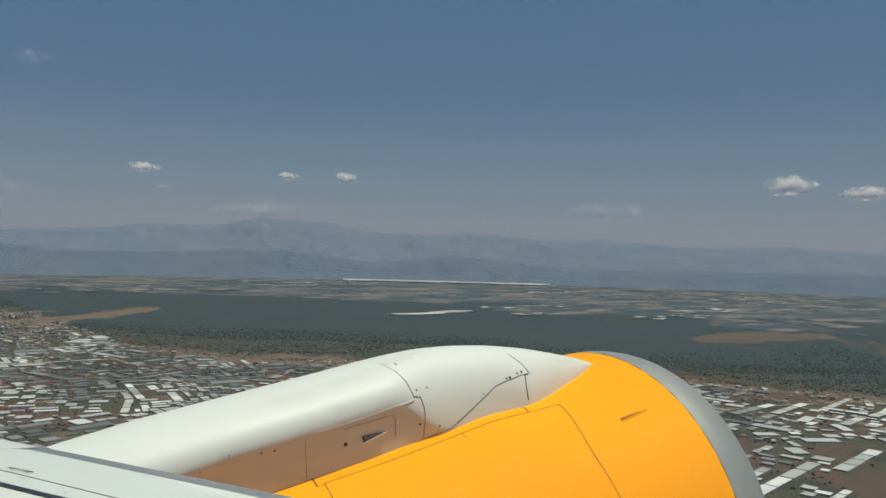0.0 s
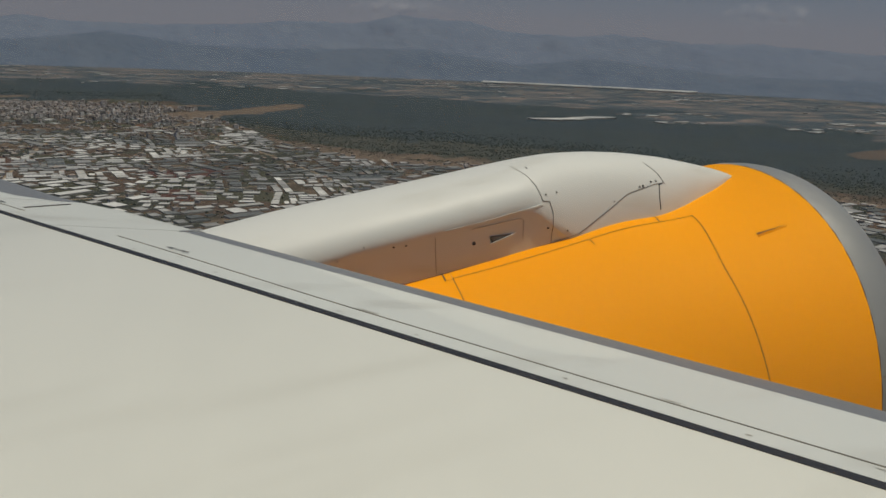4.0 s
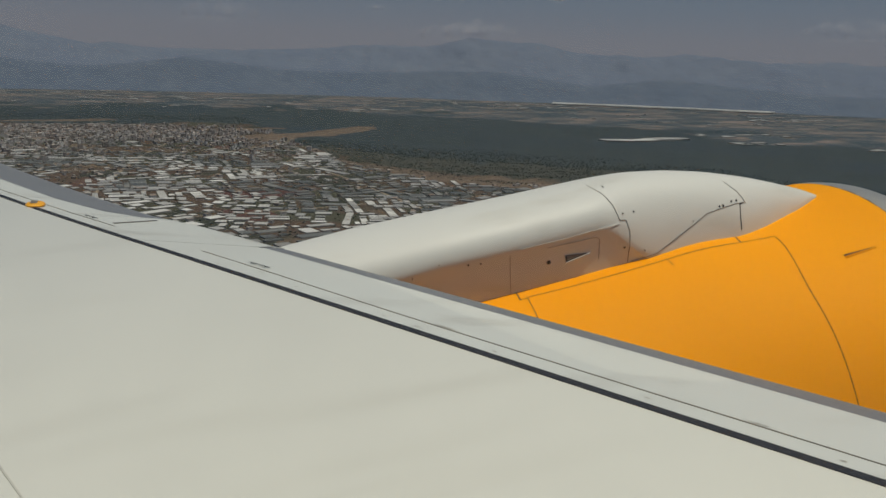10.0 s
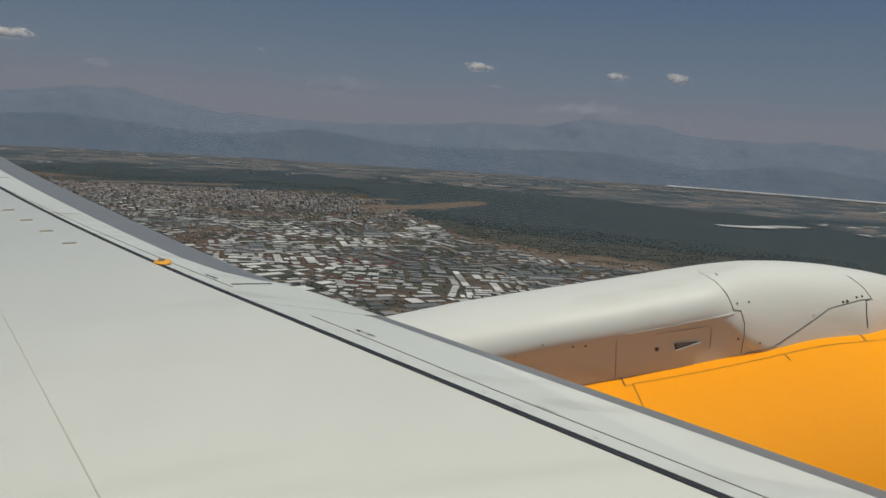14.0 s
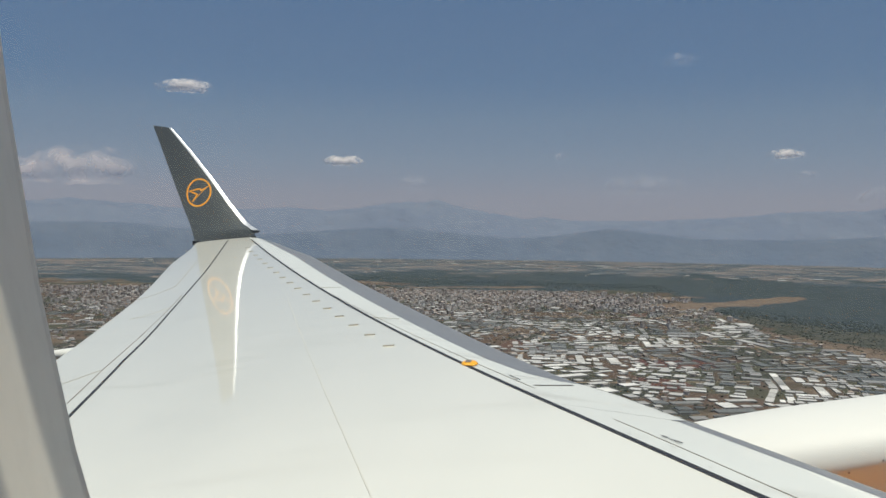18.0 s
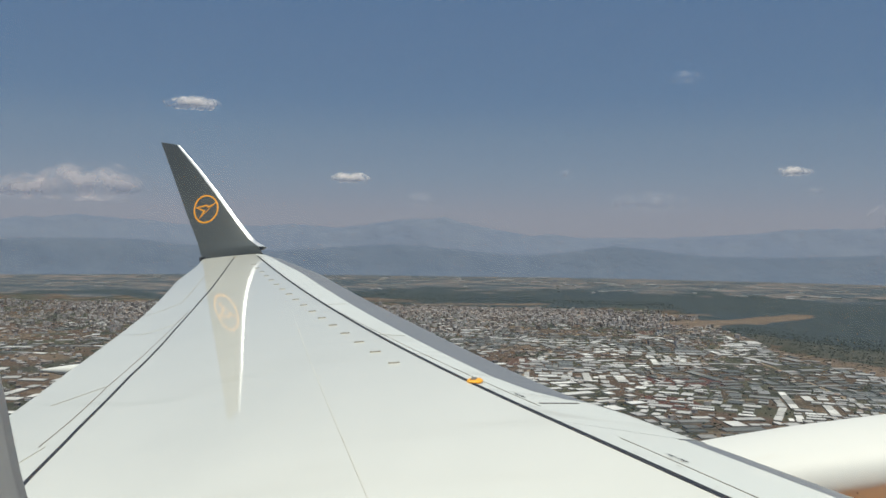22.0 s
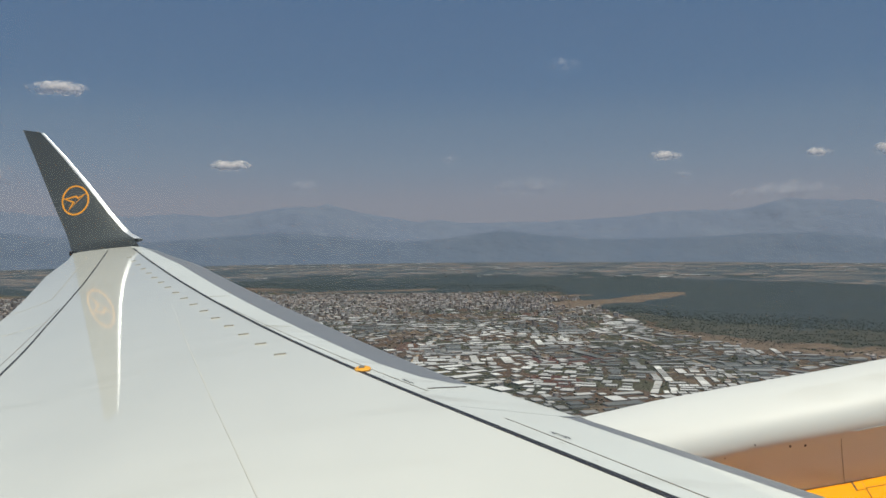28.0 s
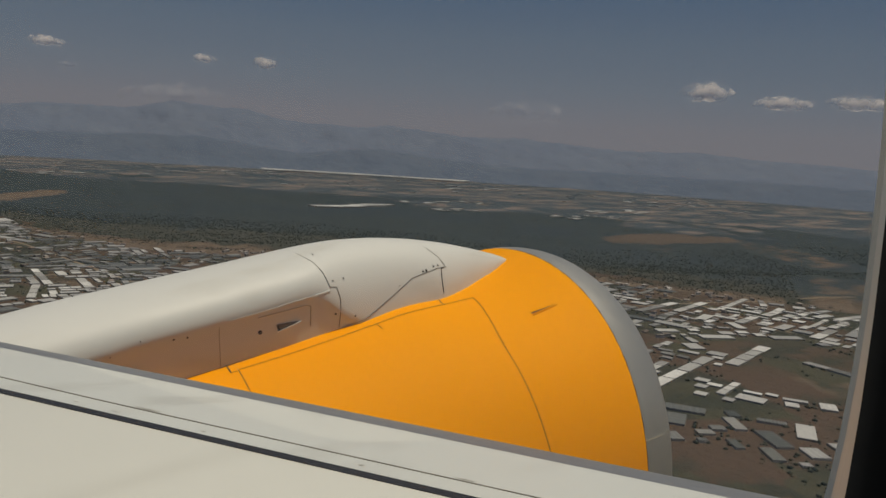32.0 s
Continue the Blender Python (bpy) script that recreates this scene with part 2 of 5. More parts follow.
def wing_sheet(name, y0, y1, d0, d1, material, lift=0.0, n=10, m=60, label="", parent=None, thick=0.0):
    """A patch of the upper surface between two chordwise lines."""
    f0 = d0 if callable(d0) else (lambda y: d0)
    f1 = d1 if callable(d1) else (lambda y: d1)
    rows = []
    for y in np.linspace(y0, y1, m):
        a, b = f0(y), f1(y)
        r = [on_wing(y, a + (b - a) * k / n, lift) for k in range(n + 1)]
        if thick:
            r = [on_wing(y, a, lift - thick)] + r + [on_wing(y, b, lift - thick)]
        rows.append(r)
    return part(name, grid_mesh(name, rows, material, smooth=not thick, flip=True), parent or wing, label)


# upper skin in three runs: the box ahead of the aft seal, the trailing panels, the slats
def aft_seal(y):
    return interp(y, [(0, -3.45), (3.94, -2.95), (5.15, -2.78), (6.9, -2.50), (9.4, -2.01), (12.6, -1.312), (17.0, -0.455)])


wing_sheet("upper_skin", Y_IN, Y_TIP, aft_seal, -0.006, WING_PAINT, n=14, m=90, label="glossy white wing box skin")
wing_sheet("trailing_panel", Y_IN, 9.3, tail, lambda y: aft_seal(y) - 0.004, WING_PAINT, n=6, m=50, label="white spoiler and flap panels")
wing_sheet("aileron_panel", 9.31, Y_TIP, tail, lambda y: aft_seal(y) - 0.004, WING_PAINT, n=6, m=50, label="white aileron panel")
wing_sheet("inboard_slat", Y_IN, 4.30, 0.0, bare_edge, SLAT_PAINT, n=8, m=40, label="pale grey inboard slat")
wing_sheet("pylon_leading_edge", 4.305, 5.20, 0.0, lambda y: nose(y) - 0.001, SLAT_PAINT, n=16, m=24, label="white fixed leading edge over the pylon")
wing_sheet("outboard_slat", 5.205, Y_TIP, 0.0, bare_edge, SLAT_PAINT, n=8, m=80, label="pale grey outboard slat")
wing_sheet("bare_leading_edge", Y_IN, 4.30, bare_edge, lambda y: nose(y) - 0.001, METAL, n=14, m=40, label="bare metal leading edge strip")
wing_sheet("bare_leading_edge", 5.205, Y_TIP, bare_edge, lambda y: nose(y) - 0.001, METAL, n=14, m=80, label="bare metal leading edge strip")


def wing_under(name):
    rows = []
    for y in stations:
        n, t0 = nose(y), tail(y)
        c = n - t0
        r = [on_wing(y, n)]
        zt = top(y, n)
        for k in range(1, 11):
            d = n - c * (k / 10) ** 1.5
            th = 0.10 * c * (4 * (k / 10) ** 0.6 * (1 - k / 10) * 0.8) + 0.015
            r.append(Vector((slat_line(y) + d, y, min(top(y, d) - th, zt - 0.02 if k < 4 else 9))))
        rows.append(r)
    return part(name, grid_mesh(name, rows, METAL, flip=True), wing, "grey lower wing skin")


wing_under("lower_skin")


def wing_line(name, y0, y1, d, width, material, lift=0.003, m=70, label=""):
    """A thin raised strip that runs along the span."""
    f = d if callable(d) else (lambda y: d)
    wing_sheet(name, y0, y1, lambda y: f(y) - width / 2, lambda y: f(y) + width / 2, material, lift, n=1, m=m, label=label, thick=lift)


wing_line("slat_seal", Y_IN, 16.6, 0.0, 0.039, RUBBER, label="black rubber slat seal")
wing_line("aft_seal", 1.0, 16.6, aft_seal, 0.025, RUBBER, label="black rubber seal ahead of the ailerons")
wing_line("skin_seam", 1.2, 9.6, lambda y: -(1.70 - 0.127 * y), 0.005, SEAM, 0.002, label="faint skin joint")
wing_line("slat_joint", Y_IN, 4.05, lambda y: 0.150 + 0.04 * smoothstep(2.5, 4.0, y), 0.007, WORN, 0.002, label="thin panel joint")
wing_line("slat_joint", 4.75, 9.3, lambda y: interp(y, [(4.75, 0.15), (5.7, 0.13), (9.3, 0.02)]), 0.007, WORN, 0.002, label="thin panel joint")
wing_line("flap_joint", 4.57, 10.6, lambda y: interp(y, [(4.57, -3.003), (5.34, -2.863), (6.5, -2.678), (7.47, -2.491), (8.7, -2.24), (11.3, -1.635)]), 0.008, WORN, 0.002)
wing_line("aileron_hinge", 11.57, 16.21, lambda y: interp(y, [(11.57, -1.869), (13.39, -1.506), (16.21, -0.986)]), 0.014, FAINT, 0.002)


def chord_line(name, y0, d0, y1, d1, width, material, lift=0.003, label=""):
    """A strip across the chord, from one place on the wing to another."""
    rows = []
    for k in range(9):
        y, d = y0 + (y1 - y0) * k / 8, d0 + (d1 - d0) * k / 8
        rows.append([on_wing(y - width / 2, d, lift * 0), on_wing(y - width / 2, d, lift), on_wing(y + width / 2, d, lift), on_wing(y + width / 2, d, 0)])
    part(name, grid_mesh(name, rows, material, smooth=False), wing, label)


chord_line("slat_gap", 4.86, 0.20, 5.10, 0.56, 0.018, GROOVE, label="gap at the slat end")
chord_line("slat_gap", 4.28, 0.62, 4.36, 0.80, 0.02, METAL)
chord_line("spoiler_gap", 6.45, -2.699, 5.71, -3.102, 0.012, FAINT)
chord_line("spoiler_gap", 9.79, -2.005, 9.21, -2.523, 0.010, SEAM)
chord_line("spoiler_gap", 11.57, -1.869, 10.78, -2.474, 0.016, FAINT)
chord_line("spoiler_gap", 4.58, -2.96, 4.22, -3.069, 0.012, FAINT)
chord_line("panel_edge", 9.9, 0.02, 10.0, 0.32, 0.012, FAINT)
chord_line("panel_edge", 7.6, 0.02, 7.66, 0.30, 0.012, FAINT)


def vortex_generator(y):
    a, b = on_wing(y, -0.315), on_wing(y, -0.222)
    v, f = [], []
    for p in (a, b):
        for dy, dz in ((-0.007, 0), (0.007, 0), (0.003, 0.014), (-0.003, 0.014)):
            v.append(p + Vector((0, dy, dz - 0.002)))
    f = [(0, 1, 5, 4), (1, 2, 6, 5), (2, 3, 7, 6), (3, 0, 4, 7), (0, 3, 2, 1), (4, 5, 6, 7)]
    part("vortex_generator", mesh_of("vortex_generator", v, f, FAINT), wing, "small grey vortex generator tab")


for i in range(17):
    vortex_generator(6.18 + 0.515 * i + 0.003 * i * i)


def wing_text(text, y, d, size, turn):
    cu = bpy.data.curves.new("lettering", "FONT")
    cu.body, cu.size, cu.extrude = text, size, 0.0005
    cu.align_x, cu.align_y = "CENTER", "CENTER"
    cu.materials.append(RUBBER)
    ob = new("lettering", cu)
    n = (on_wing(y, d + 0.05) - on_wing(y, d - 0.05)).cross(on_wing(y + 0.1, d) - on_wing(y - 0.1, d)).normalized()
    q = Vector((0, 0, 1)).rotation_difference(n).to_matrix().to_4x4()
    ob.matrix_world = Matrix.Translation(on_wing(y, d) + n * 0.006) @ q @ pose(0, 0, 0, 0, 0, turn)
    ob.parent = wing
    tagged(ob, "small black stencilled lettering")


wing_text("NO STEP", 3.71, 0.235, 0.037, -62)
wing_text("NO STEP", 5.05, 0.172, 0.036, -62)


def tie_down_marker():
    """Orange escape-line fitting that sits on the slat seal."""
    c = on_wing(5.415, 0.025)
    v, f = [], []
    n = 20
    for k, (r, h) in enumerate(((0.088, 0.0), (0.088, 0.008), (0.075, 0.016), (0.045, 0.019))):
        for i in range(n):
            a = 2 * math.pi * i / n
            v.append(c + Vector((0.62 * r * math.cos(a) + 0.02, r * math.sin(a), h)))
    for k in range(3):
        for i in range(n):
            f.append((k * n + i, k * n + (i + 1) % n, (k + 1) * n + (i + 1) % n, (k + 1) * n + i))
    f.append(tuple(range(3 * n, 4 * n)))
    body = part("fitting", mesh_of("fitting", v, f, MARKER), wing, "orange escape line fitting")
    v2 = [c + Vector((0.02 + x, y, 0.0195)) for x, y in ((-0.026, -0.052), (0.012, -0.045), (0.012, 0.045), (-0.026, 0.052))]
    v2 += [p + Vector((0, 0, 0.002)) for p in v2]
    part("slot", mesh_of("slot", v2, [(4, 5, 6, 7), (0, 1, 5, 4), (1, 2, 6, 5), (2, 3, 7, 6), (3, 0, 4, 7)], WORN), body, "dark slot")


tie_down_marker()


def smear(y, d, length, width, material=None):
    """A thin irregular patch of grime or worn paint, drawn out along the slat."""
    n = 14
    v = []
    for i in range(n):
        a = 2 * math.pi * i / n
        k = 1 + 0.35 * math.sin(3.1 * i + 7 * y)
        v.append(on_wing(y + length / 2 * math.cos(a) * k, d + width / 2 * math.sin(a) * k, 0.0015))
    part("grime_patch", mesh_of("grime_patch", v, [tuple(range(n))], material or GRIME), wing, "small patch of grime")


for y, d, l, w in ((2.62, 0.17, 0.10, 0.010), (1.62, 0.17, 0.06, 0.008), (3.55, 0.14, 0.04, 0.006), (2.62, 0.06, 0.03, 0.006), (5.9, 0.10, 0.05, 0.008), (1.12, 0.12, 0.05, 0.008)):
    smear(y, d, l, w)
for i in range(9):
    smear(0.9 + 0.47 * i, 0.06 + 0.01 * (i % 3), 0.016, 0.010)


def flap_fairing(y, length, back):
    """Canoe fairing of the flap track, which reaches out behind the trailing edge."""
    rows = []
    for k in range(17):
        s = k / 16
        x = slat_line(y) + tail(y) + back - length * s
        w = 0.135 * math.sin(math.pi * min(0.10 + 0.90 * s, 1)) ** 0.85 + 0.004
        z = top(y, tail(y)) - 0.17 - 0.04 * s
        rows.append([Vector((x, y + w * math.cos(a), z + 0.8 * w * math.sin(a))) for a in np.linspace(0, 2 * math.pi, 17)])
    part("flap_track_fairing", grid_mesh("flap_track_fairing", rows, PYLON_PAINT), wing, "white canoe shaped flap track fairing")


flap_fairing(8.1, 1.95, 1.3)
for k in range(5):
    y = 12.3 + 0.9 * k
    p = Vector((slat_line(y) + tail(y), y, top(y, tail(y))))
    v = [p + Vector(o) for o in ((0, -0.006, -0.004), (0, 0.006, -0.004), (-0.16, 0.002, 0.0), (-0.16, -0.002, 0.0), (0, 0, 0.006), (-0.16, 0, 0.004))]
    part("static_wick", mesh_of("static_wick", v, [(0, 1, 2, 3), (0, 4, 5, 3), (1, 2, 5, 4), (0, 1, 4), (3, 2, 5)], RUBBER), wing)


# ---------------- winglet ----------------
def winglet_thing():
    g = tagged(new("winglet"), "tall dark grey blended winglet with an orange round emblem", "winglet")
    lead = [(0.0, -6.50, 16.98, -0.10), (0.10, -6.90, 17.25, 0.06), (0.17, -7.15, 17.40, 0.27), (0.28, -7.46, 17.55, 0.56), (0.51, -8.02, 17.80, 1.15), (0.74, -8.60, 18.0, 1.74), (1.0, -9.22, 18.19, 2.33)]
    trail = [(0.0, -8.10, 17.05, -0.31), (0.10, -8.27, 17.22, 0.00), (0.17, -8.40, 17.32, 0.20), (0.28, -8.60, 17.47, 0.50), (0.51, -9.00, 17.78, 1.14), (0.74, -9.38, 18.05, 1.78), (1.0, -9.75, 18.29, 2.42)]

    def line(pts, v, i):
        return interp(v, [(p[0], p[i]) for p in pts])

    def section(v, a, b, side, n=12):
        if v < 0:
            q, d0, d1 = 17.02, nose(17.0), tail(17.0)
            return [on_wing(q, d0 + (d1 - d0) * (a + (b - a) * k / n), -0.015 if side < 0 else -0.10) for k in range(n + 1)]
        le = Vector([line(lead, v, i) for i in (1, 2, 3)])
        te = Vector([line(trail, v, i) for i in (1, 2, 3)])
        up = (Vector([line(lead, min(v + 0.05, 1), i) for i in (1, 2, 3)]) - Vector([line(lead, max(v - 0.05, 0), i) for i in (1, 2, 3)])).normalized()
        nrm = (te - le).normalized().cross(up).normalized()
        c = (te - le).length
        pts = []
        for k in range(n + 1):
            s = a + (b - a) * k / n
            th = 0.09 * c * (1.48 * math.sqrt(max(s, 0)) - 0.63 * s - 1.76 * s ** 2 + 1.42 * s ** 3 - 0.51 * s ** 4) + 0.002
            pts.append(le + (te - le) * s + nrm * th * side)
        return pts

    vs = [-0.02] + list(np.linspace(0.02, 0.3, 14)) + list(np.linspace(0.33, 1.0, 24))

    def strip(v):
        return interp(v, [(0, 0.115), (0.15, 0.10), (0.3, 0.095), (1.0, 0.14)])

    for nm, side, m in (("inner_face", -1, GREY_WINGLET), ("outer_face", 1, GREY_WINGLET)):
        part(nm, grid_mesh(nm, [section(v, strip(v), 1, side) for v in vs], m, flip=side > 0), g, "dark grey painted winglet face")
    rows = [section(v, strip(v), 0, -1, 8) + section(v, 0, strip(v), 1, 8)[1:] for v in vs[1:]]
    part("leading_edge", grid_mesh("leading_edge", rows, BRIGHT), g, "bright polished metal leading edge")
    p = on_wing(17.0, tail(17.0) + 0.03)
    v = [p + Vector((x, y, z)) for z in (-0.06, 0.035) for x, y in ((-0.09, -0.05), (0.05, -0.06), (0.05, 0.06), (-0.09, 0.05))]
    part("tail_light", mesh_of("tail_light", v, [(3, 2, 1, 0), (4, 5, 6, 7), (0, 1, 5, 4), (1, 2, 6, 5), (2, 3, 7, 6), (3, 0, 4, 7)], RUBBER), g, "small dark light fitting")
    cap = section(1.0, 0, 1, -1) + section(1.0, 1, 0, 1)
    part("tip_cap", mesh_of("tip_cap", cap, [tuple(range(len(cap)))], GREY_WINGLET), g)
    # emblem on the inner face: a ring and an open winged outline
    def on_face(x, z, lift):
        v = 0.5
        for _ in range(25):
            v += (z - (line(lead, v, 3) + line(trail, v, 3)) / 2) / 3.2
            v = min(max(v, 0.02), 0.98)
        s = (x - line(lead, v, 1)) / (line(trail, v, 1) - line(lead, v, 1))
        p = section(v, s, s, -1, 1)[0]
        q = section(v, s, s, 1, 1)[0]
        return p + (p - q).normalized() * lift

    def stroke(name, pts, width, closed=True):
        rows = []
        n = len(pts)
        for i in range(n + (1 if closed else 0)):
            p, a, b = (Vector(pts[k % n]) for k in (i, i - 1, i + 1))
            t0, t1 = (p - a).normalized(), (b - p).normalized()
            m = Vector((-(t0 + t1).y, (t0 + t1).x))
            m = m.normalized() * min(1 / max(m.length / 2, 0.3), 2.2) * width / 2
            rows.append([on_face(EMBLEM[0] + c.x - 0.16 * c.y, EMBLEM[1] + c.y, l) for c, l in ((p + m, -0.004), (p + m, 0.008), (p - m, 0.008), (p - m, -0.004))])
        part(name, grid_mesh(name, rows, LOGO, smooth=False), g, "orange painted emblem")

    EMBLEM = (-8.26, 0.78)
    stroke("emblem_ring", [(0.282 * math.cos(2 * math.pi * i / 48), 0.305 * math.sin(2 * math.pi * i / 48)) for i in range(48)], 0.034)
    stroke("emblem_mark", [(-0.225, 0.035), (0.02, 0.082), (0.055, 0.035), (0.215, 0.130), (-0.135, -0.195), (-0.035, -0.045)], 0.034)


winglet_thing()


# ---------------- engine ----------------
YAW, TILT = -0.12, 0.119
AX0 = Vector((0, 4.499, -2.535))
AXIS = Vector((math.cos(YAW) * math.cos(TILT), math.sin(YAW) * math.cos(TILT), math.sin(TILT)))
AX_UP = (Vector((0, 0, 1)) - AXIS * AXIS.z).normalized()
AX_IN = AXIS.cross(AX_UP).normalized()
CANT = -0.142
CANT_N = Vector((math.cos(YAW) * math.cos(TILT + CANT), math.sin(YAW) * math.cos(TILT + CANT), math.sin(TILT + CANT)))


def cowl_radius(s):
    return (0.0249 * s - 0.00966) * s + 1.0327 if s > 0.6 else 1.036 + 0.05 * (s - 0.6)


def saddle(s):
    """The cowl lies a little flatter along its top, ahead of the pylon."""
    return 0.090 * smoothstep(3.1, 3.75, s) * (1 - 0.55 * smoothstep(3.85, 4.2, s))


def on_cowl(s, deg, r=None, lift=0.0):
    """A place on the nacelle: metres along its axis, degrees from the top towards the cabin."""
    deg = (deg + 180) % 360 - 180
    a = radians(deg)
    if r is None or r > 1.16 and s > 4.1:
        r = (r or cowl_radius(s)) - saddle(s) * max(math.cos(a * 1.6), 0) ** 2 * (abs(deg) < 56)
    r += lift
    v = (AX_UP * math.cos(a) + AX_IN * math.sin(a)) * r
    k = smoothstep(3.60, 4.132, s)
    return AX0 + AXIS * (s - k * v.dot(CANT_N) / AXIS.dot(CANT_N)) + v


engine = tagged(new("jet_engine"), "orange jet engine nacelle with bare metal intake lip", "engine")


def cowl_sheet(name, prof, a0, a1, material, label, n=64):
    rows = []
    for p in prof:
        s, r = p if isinstance(p, tuple) else (p, None)
        b0, b1 = (a(s) if callable(a) else a for a in (a0, a1))
        rows.append([on_cowl(s, b0 + (b1 - b0) * i / n, r) for i in range(n + 1)])
    return part(name, grid_mesh(name, rows, material, flip=False), engine, label)


def door_edge(s):
    """Degrees from the top at which the fan cowl doors begin."""
    return 19.0 - 1.9 * smoothstep(2.2, 3.6, s)


cowl_sheet("inlet_cowl", list(np.linspace(3.5845, 4.130, 10)), 0, 360, ORANGE, "glossy orange inlet cowl", 96)
cowl_sheet("fan_cowl_door", list(np.linspace(2.148, 3.5835, 14)), lambda s: door_edge(s) + 0.03, 178, ORANGE, "glossy orange fan cowl door")
cowl_sheet("fan_cowl_door", list(np.linspace(2.148, 3.5835, 14)), 182, lambda s: 359.97 - door_edge(s), ORANGE, "glossy orange fan cowl door")
cowl_sheet("top_cowl", list(np.linspace(2.148, 3.5835, 14)), lambda s: -door_edge(s), door_edge, ORANGE, "orange fixed cowl beside the pylon", 16)
cowl_sheet("aft_cowl", list(np.linspace(-0.2, 2.147, 18)), 0, 360, ORANGE, "orange thrust reverser cowl", 80)
cowl_sheet("intake_lip", [(4.132, 1.418), (4.19, 1.414), (4.26, 1.404), (4.32, 1.389), (4.37, 1.370), (4.415, 1.343), (4.448, 1.307), (4.466, 1.266), (4.468, 1.225), (4.448, 1.185), (4.40, 1.15), (4.25, 1.12)],
           0, 360, LIP_METAL, "bare polished metal intake lip", 128)
cowl_sheet("intake_duct", [(4.25, 1.12), (4.0, 1.09), (3.5, 1.07), (3.0, 1.09), (2.6, 1.10), (2.59, 0.3), (2.7, 0.02)], 0, 360, HOT, "dark intake duct and fan face", 64)
cowl_sheet("nozzle", [(-0.2, 0.99), (-0.7, 0.92), (-0.72, 0.80), (0.2, 0.75), (0.2, 0.02)], 0, 360, HOT, "dark exhaust nozzle", 48)


def cowl_groove(s0, a0, s1, a1, width=0.008, material=None, n=24, name="cowl_joint"):
    rows = []
    for k in range(n + 1):
        s, a = s0 + (s1 - s0) * k / n, a0 + (a1 - a0) * k / n
        da = math.degrees(width / 2 / cowl_radius(s))
        if abs(s1 - s0) > 0.05:
            rows.append([on_cowl(s, a - da, None, -0.002), on_cowl(s, a - da, None, 0.002), on_cowl(s, a + da, None, 0.002), on_cowl(s, a + da, None, -0.002)])
        else:
            rows.append([on_cowl(s - width / 2, a, None, -0.002), on_cowl(s - width / 2, a, None, 0.002), on_cowl(s + width / 2, a, None, 0.002), on_cowl(s + width / 2, a, None, -0.002)])
    part(name, grid_mesh(name, rows, material or GROOVE_ORANGE, smooth=False), engine)


for k in range(12):
    q0, q1 = 2.148 + 1.52 * k / 12, 2.148 + 1.52 * (k + 1) / 12
    cowl_groove(q0, door_edge(q0) + 0.1, q1, door_edge(q1) + 0.1, 0.0027, n=4)
for k in range(10):
    q0, q1 = (3.583 + 0.085 * smoothstep(42, 16, 17.1 + 2.6 * j) for j in (k, k + 1))
    cowl_groove(q0, 17.1 + 2.6 * k, q1, 19.7 + 2.6 * k, 0.0032, n=3)
cowl_groove(3.583, 43.1, 3.583, 120, 0.0032)
cowl_groove(2.148, 19.5, 2.148, 110, 0.0038)
cowl_groove(3.455, 17.4, 3.47, 12.5, 0.006, GROOVE)
cowl_groove(2.105, 15.5, 2.105, 19.5, 0.007, GROOVE)
cowl_groove(2.105, 19.5, 2.15, 19.5, 0.006, GROOVE)
cowl_groove(2.985, 18.0, 2.992, 21.0, 0.004)
cowl_groove(4.131, 0, 4.131, 180, 0.004)


def cowl_scoop():
    """Small flush air scoop, a wedge cut with a dark mouth."""
    mouth = ((3.83, 30.9), (3.83, 31.8), (3.96, 31.1), (3.96, 30.9))
    a = [on_cowl(q, g, None, 0.003) for q, g in mouth]
    b = [on_cowl(q, g, None, -0.01) for q, g in mouth]
    part("air_scoop", mesh_of("air_scoop", a + b, [(0, 1, 2, 3), (0, 4, 5, 1), (1, 5, 6, 2), (2, 6, 7, 3), (3, 7, 4, 0)], GROOVE_ORANGE), engine, "small dark flush air scoop")
    rim = [on_cowl(3.825, 31.8, None, 0.012), on_cowl(3.825, 32.3, None, 0.0), on_cowl(3.96, 31.5, None, 0.0), on_cowl(3.96, 31.1, None, 0.006)]
    part("scoop_rim", mesh_of("scoop_rim", rim, [(0, 1, 2, 3)], ORANGE), engine)


cowl_scoop()
# riveted splice on the lip
rows = [[on_cowl(s, a, r, l) for a, l in ((71.4, 0.0), (71.4, 0.002), (71.9, 0.002), (71.9, 0.0))] for s, r in ((4.135, 1.418), (4.26, 1.404), (4.37, 1.370), (4.448, 1.307), (4.468, 1.235))]
part("lip_splice", grid_mesh("lip_splice", rows, FAINT, smooth=False), engine)

# ---------------- pylon ----------------
H_DIR = Vector((math.cos(YAW), math.sin(YAW), 0))
H_OUT = Vector((-math.sin(YAW), math.cos(YAW), 0))
PY0 = Vector((0, 4.499, 0))
CREST = [(0.2, -1.15), (0.73, -1.008), (1.12, -0.908), (1.41, -0.848), (1.715, -0.785), (2.075, -0.711), (2.283, -0.666), (2.425, -0.636), (2.571, -0.603), (2.722, -0.578),
         (2.958, -0.566), (3.207, -0.572), (3.469, -0.597), (3.653, -0.627), (3.843, -0.663), (3.99, -0.698), (4.09, -0.738)]
CREASE = [(0.2, -1.34), (1.29, -1.10), (1.5, -1.042), (1.795, -0.981), (2.11, -0.913), (2.445, -0.838), (2.55, -0.835), (2.7, -0.90), (2.9, -0.955), (3.34, -0.985), (3.7, -0.95), (3.95, -0.87), (4.09, -0.77)]
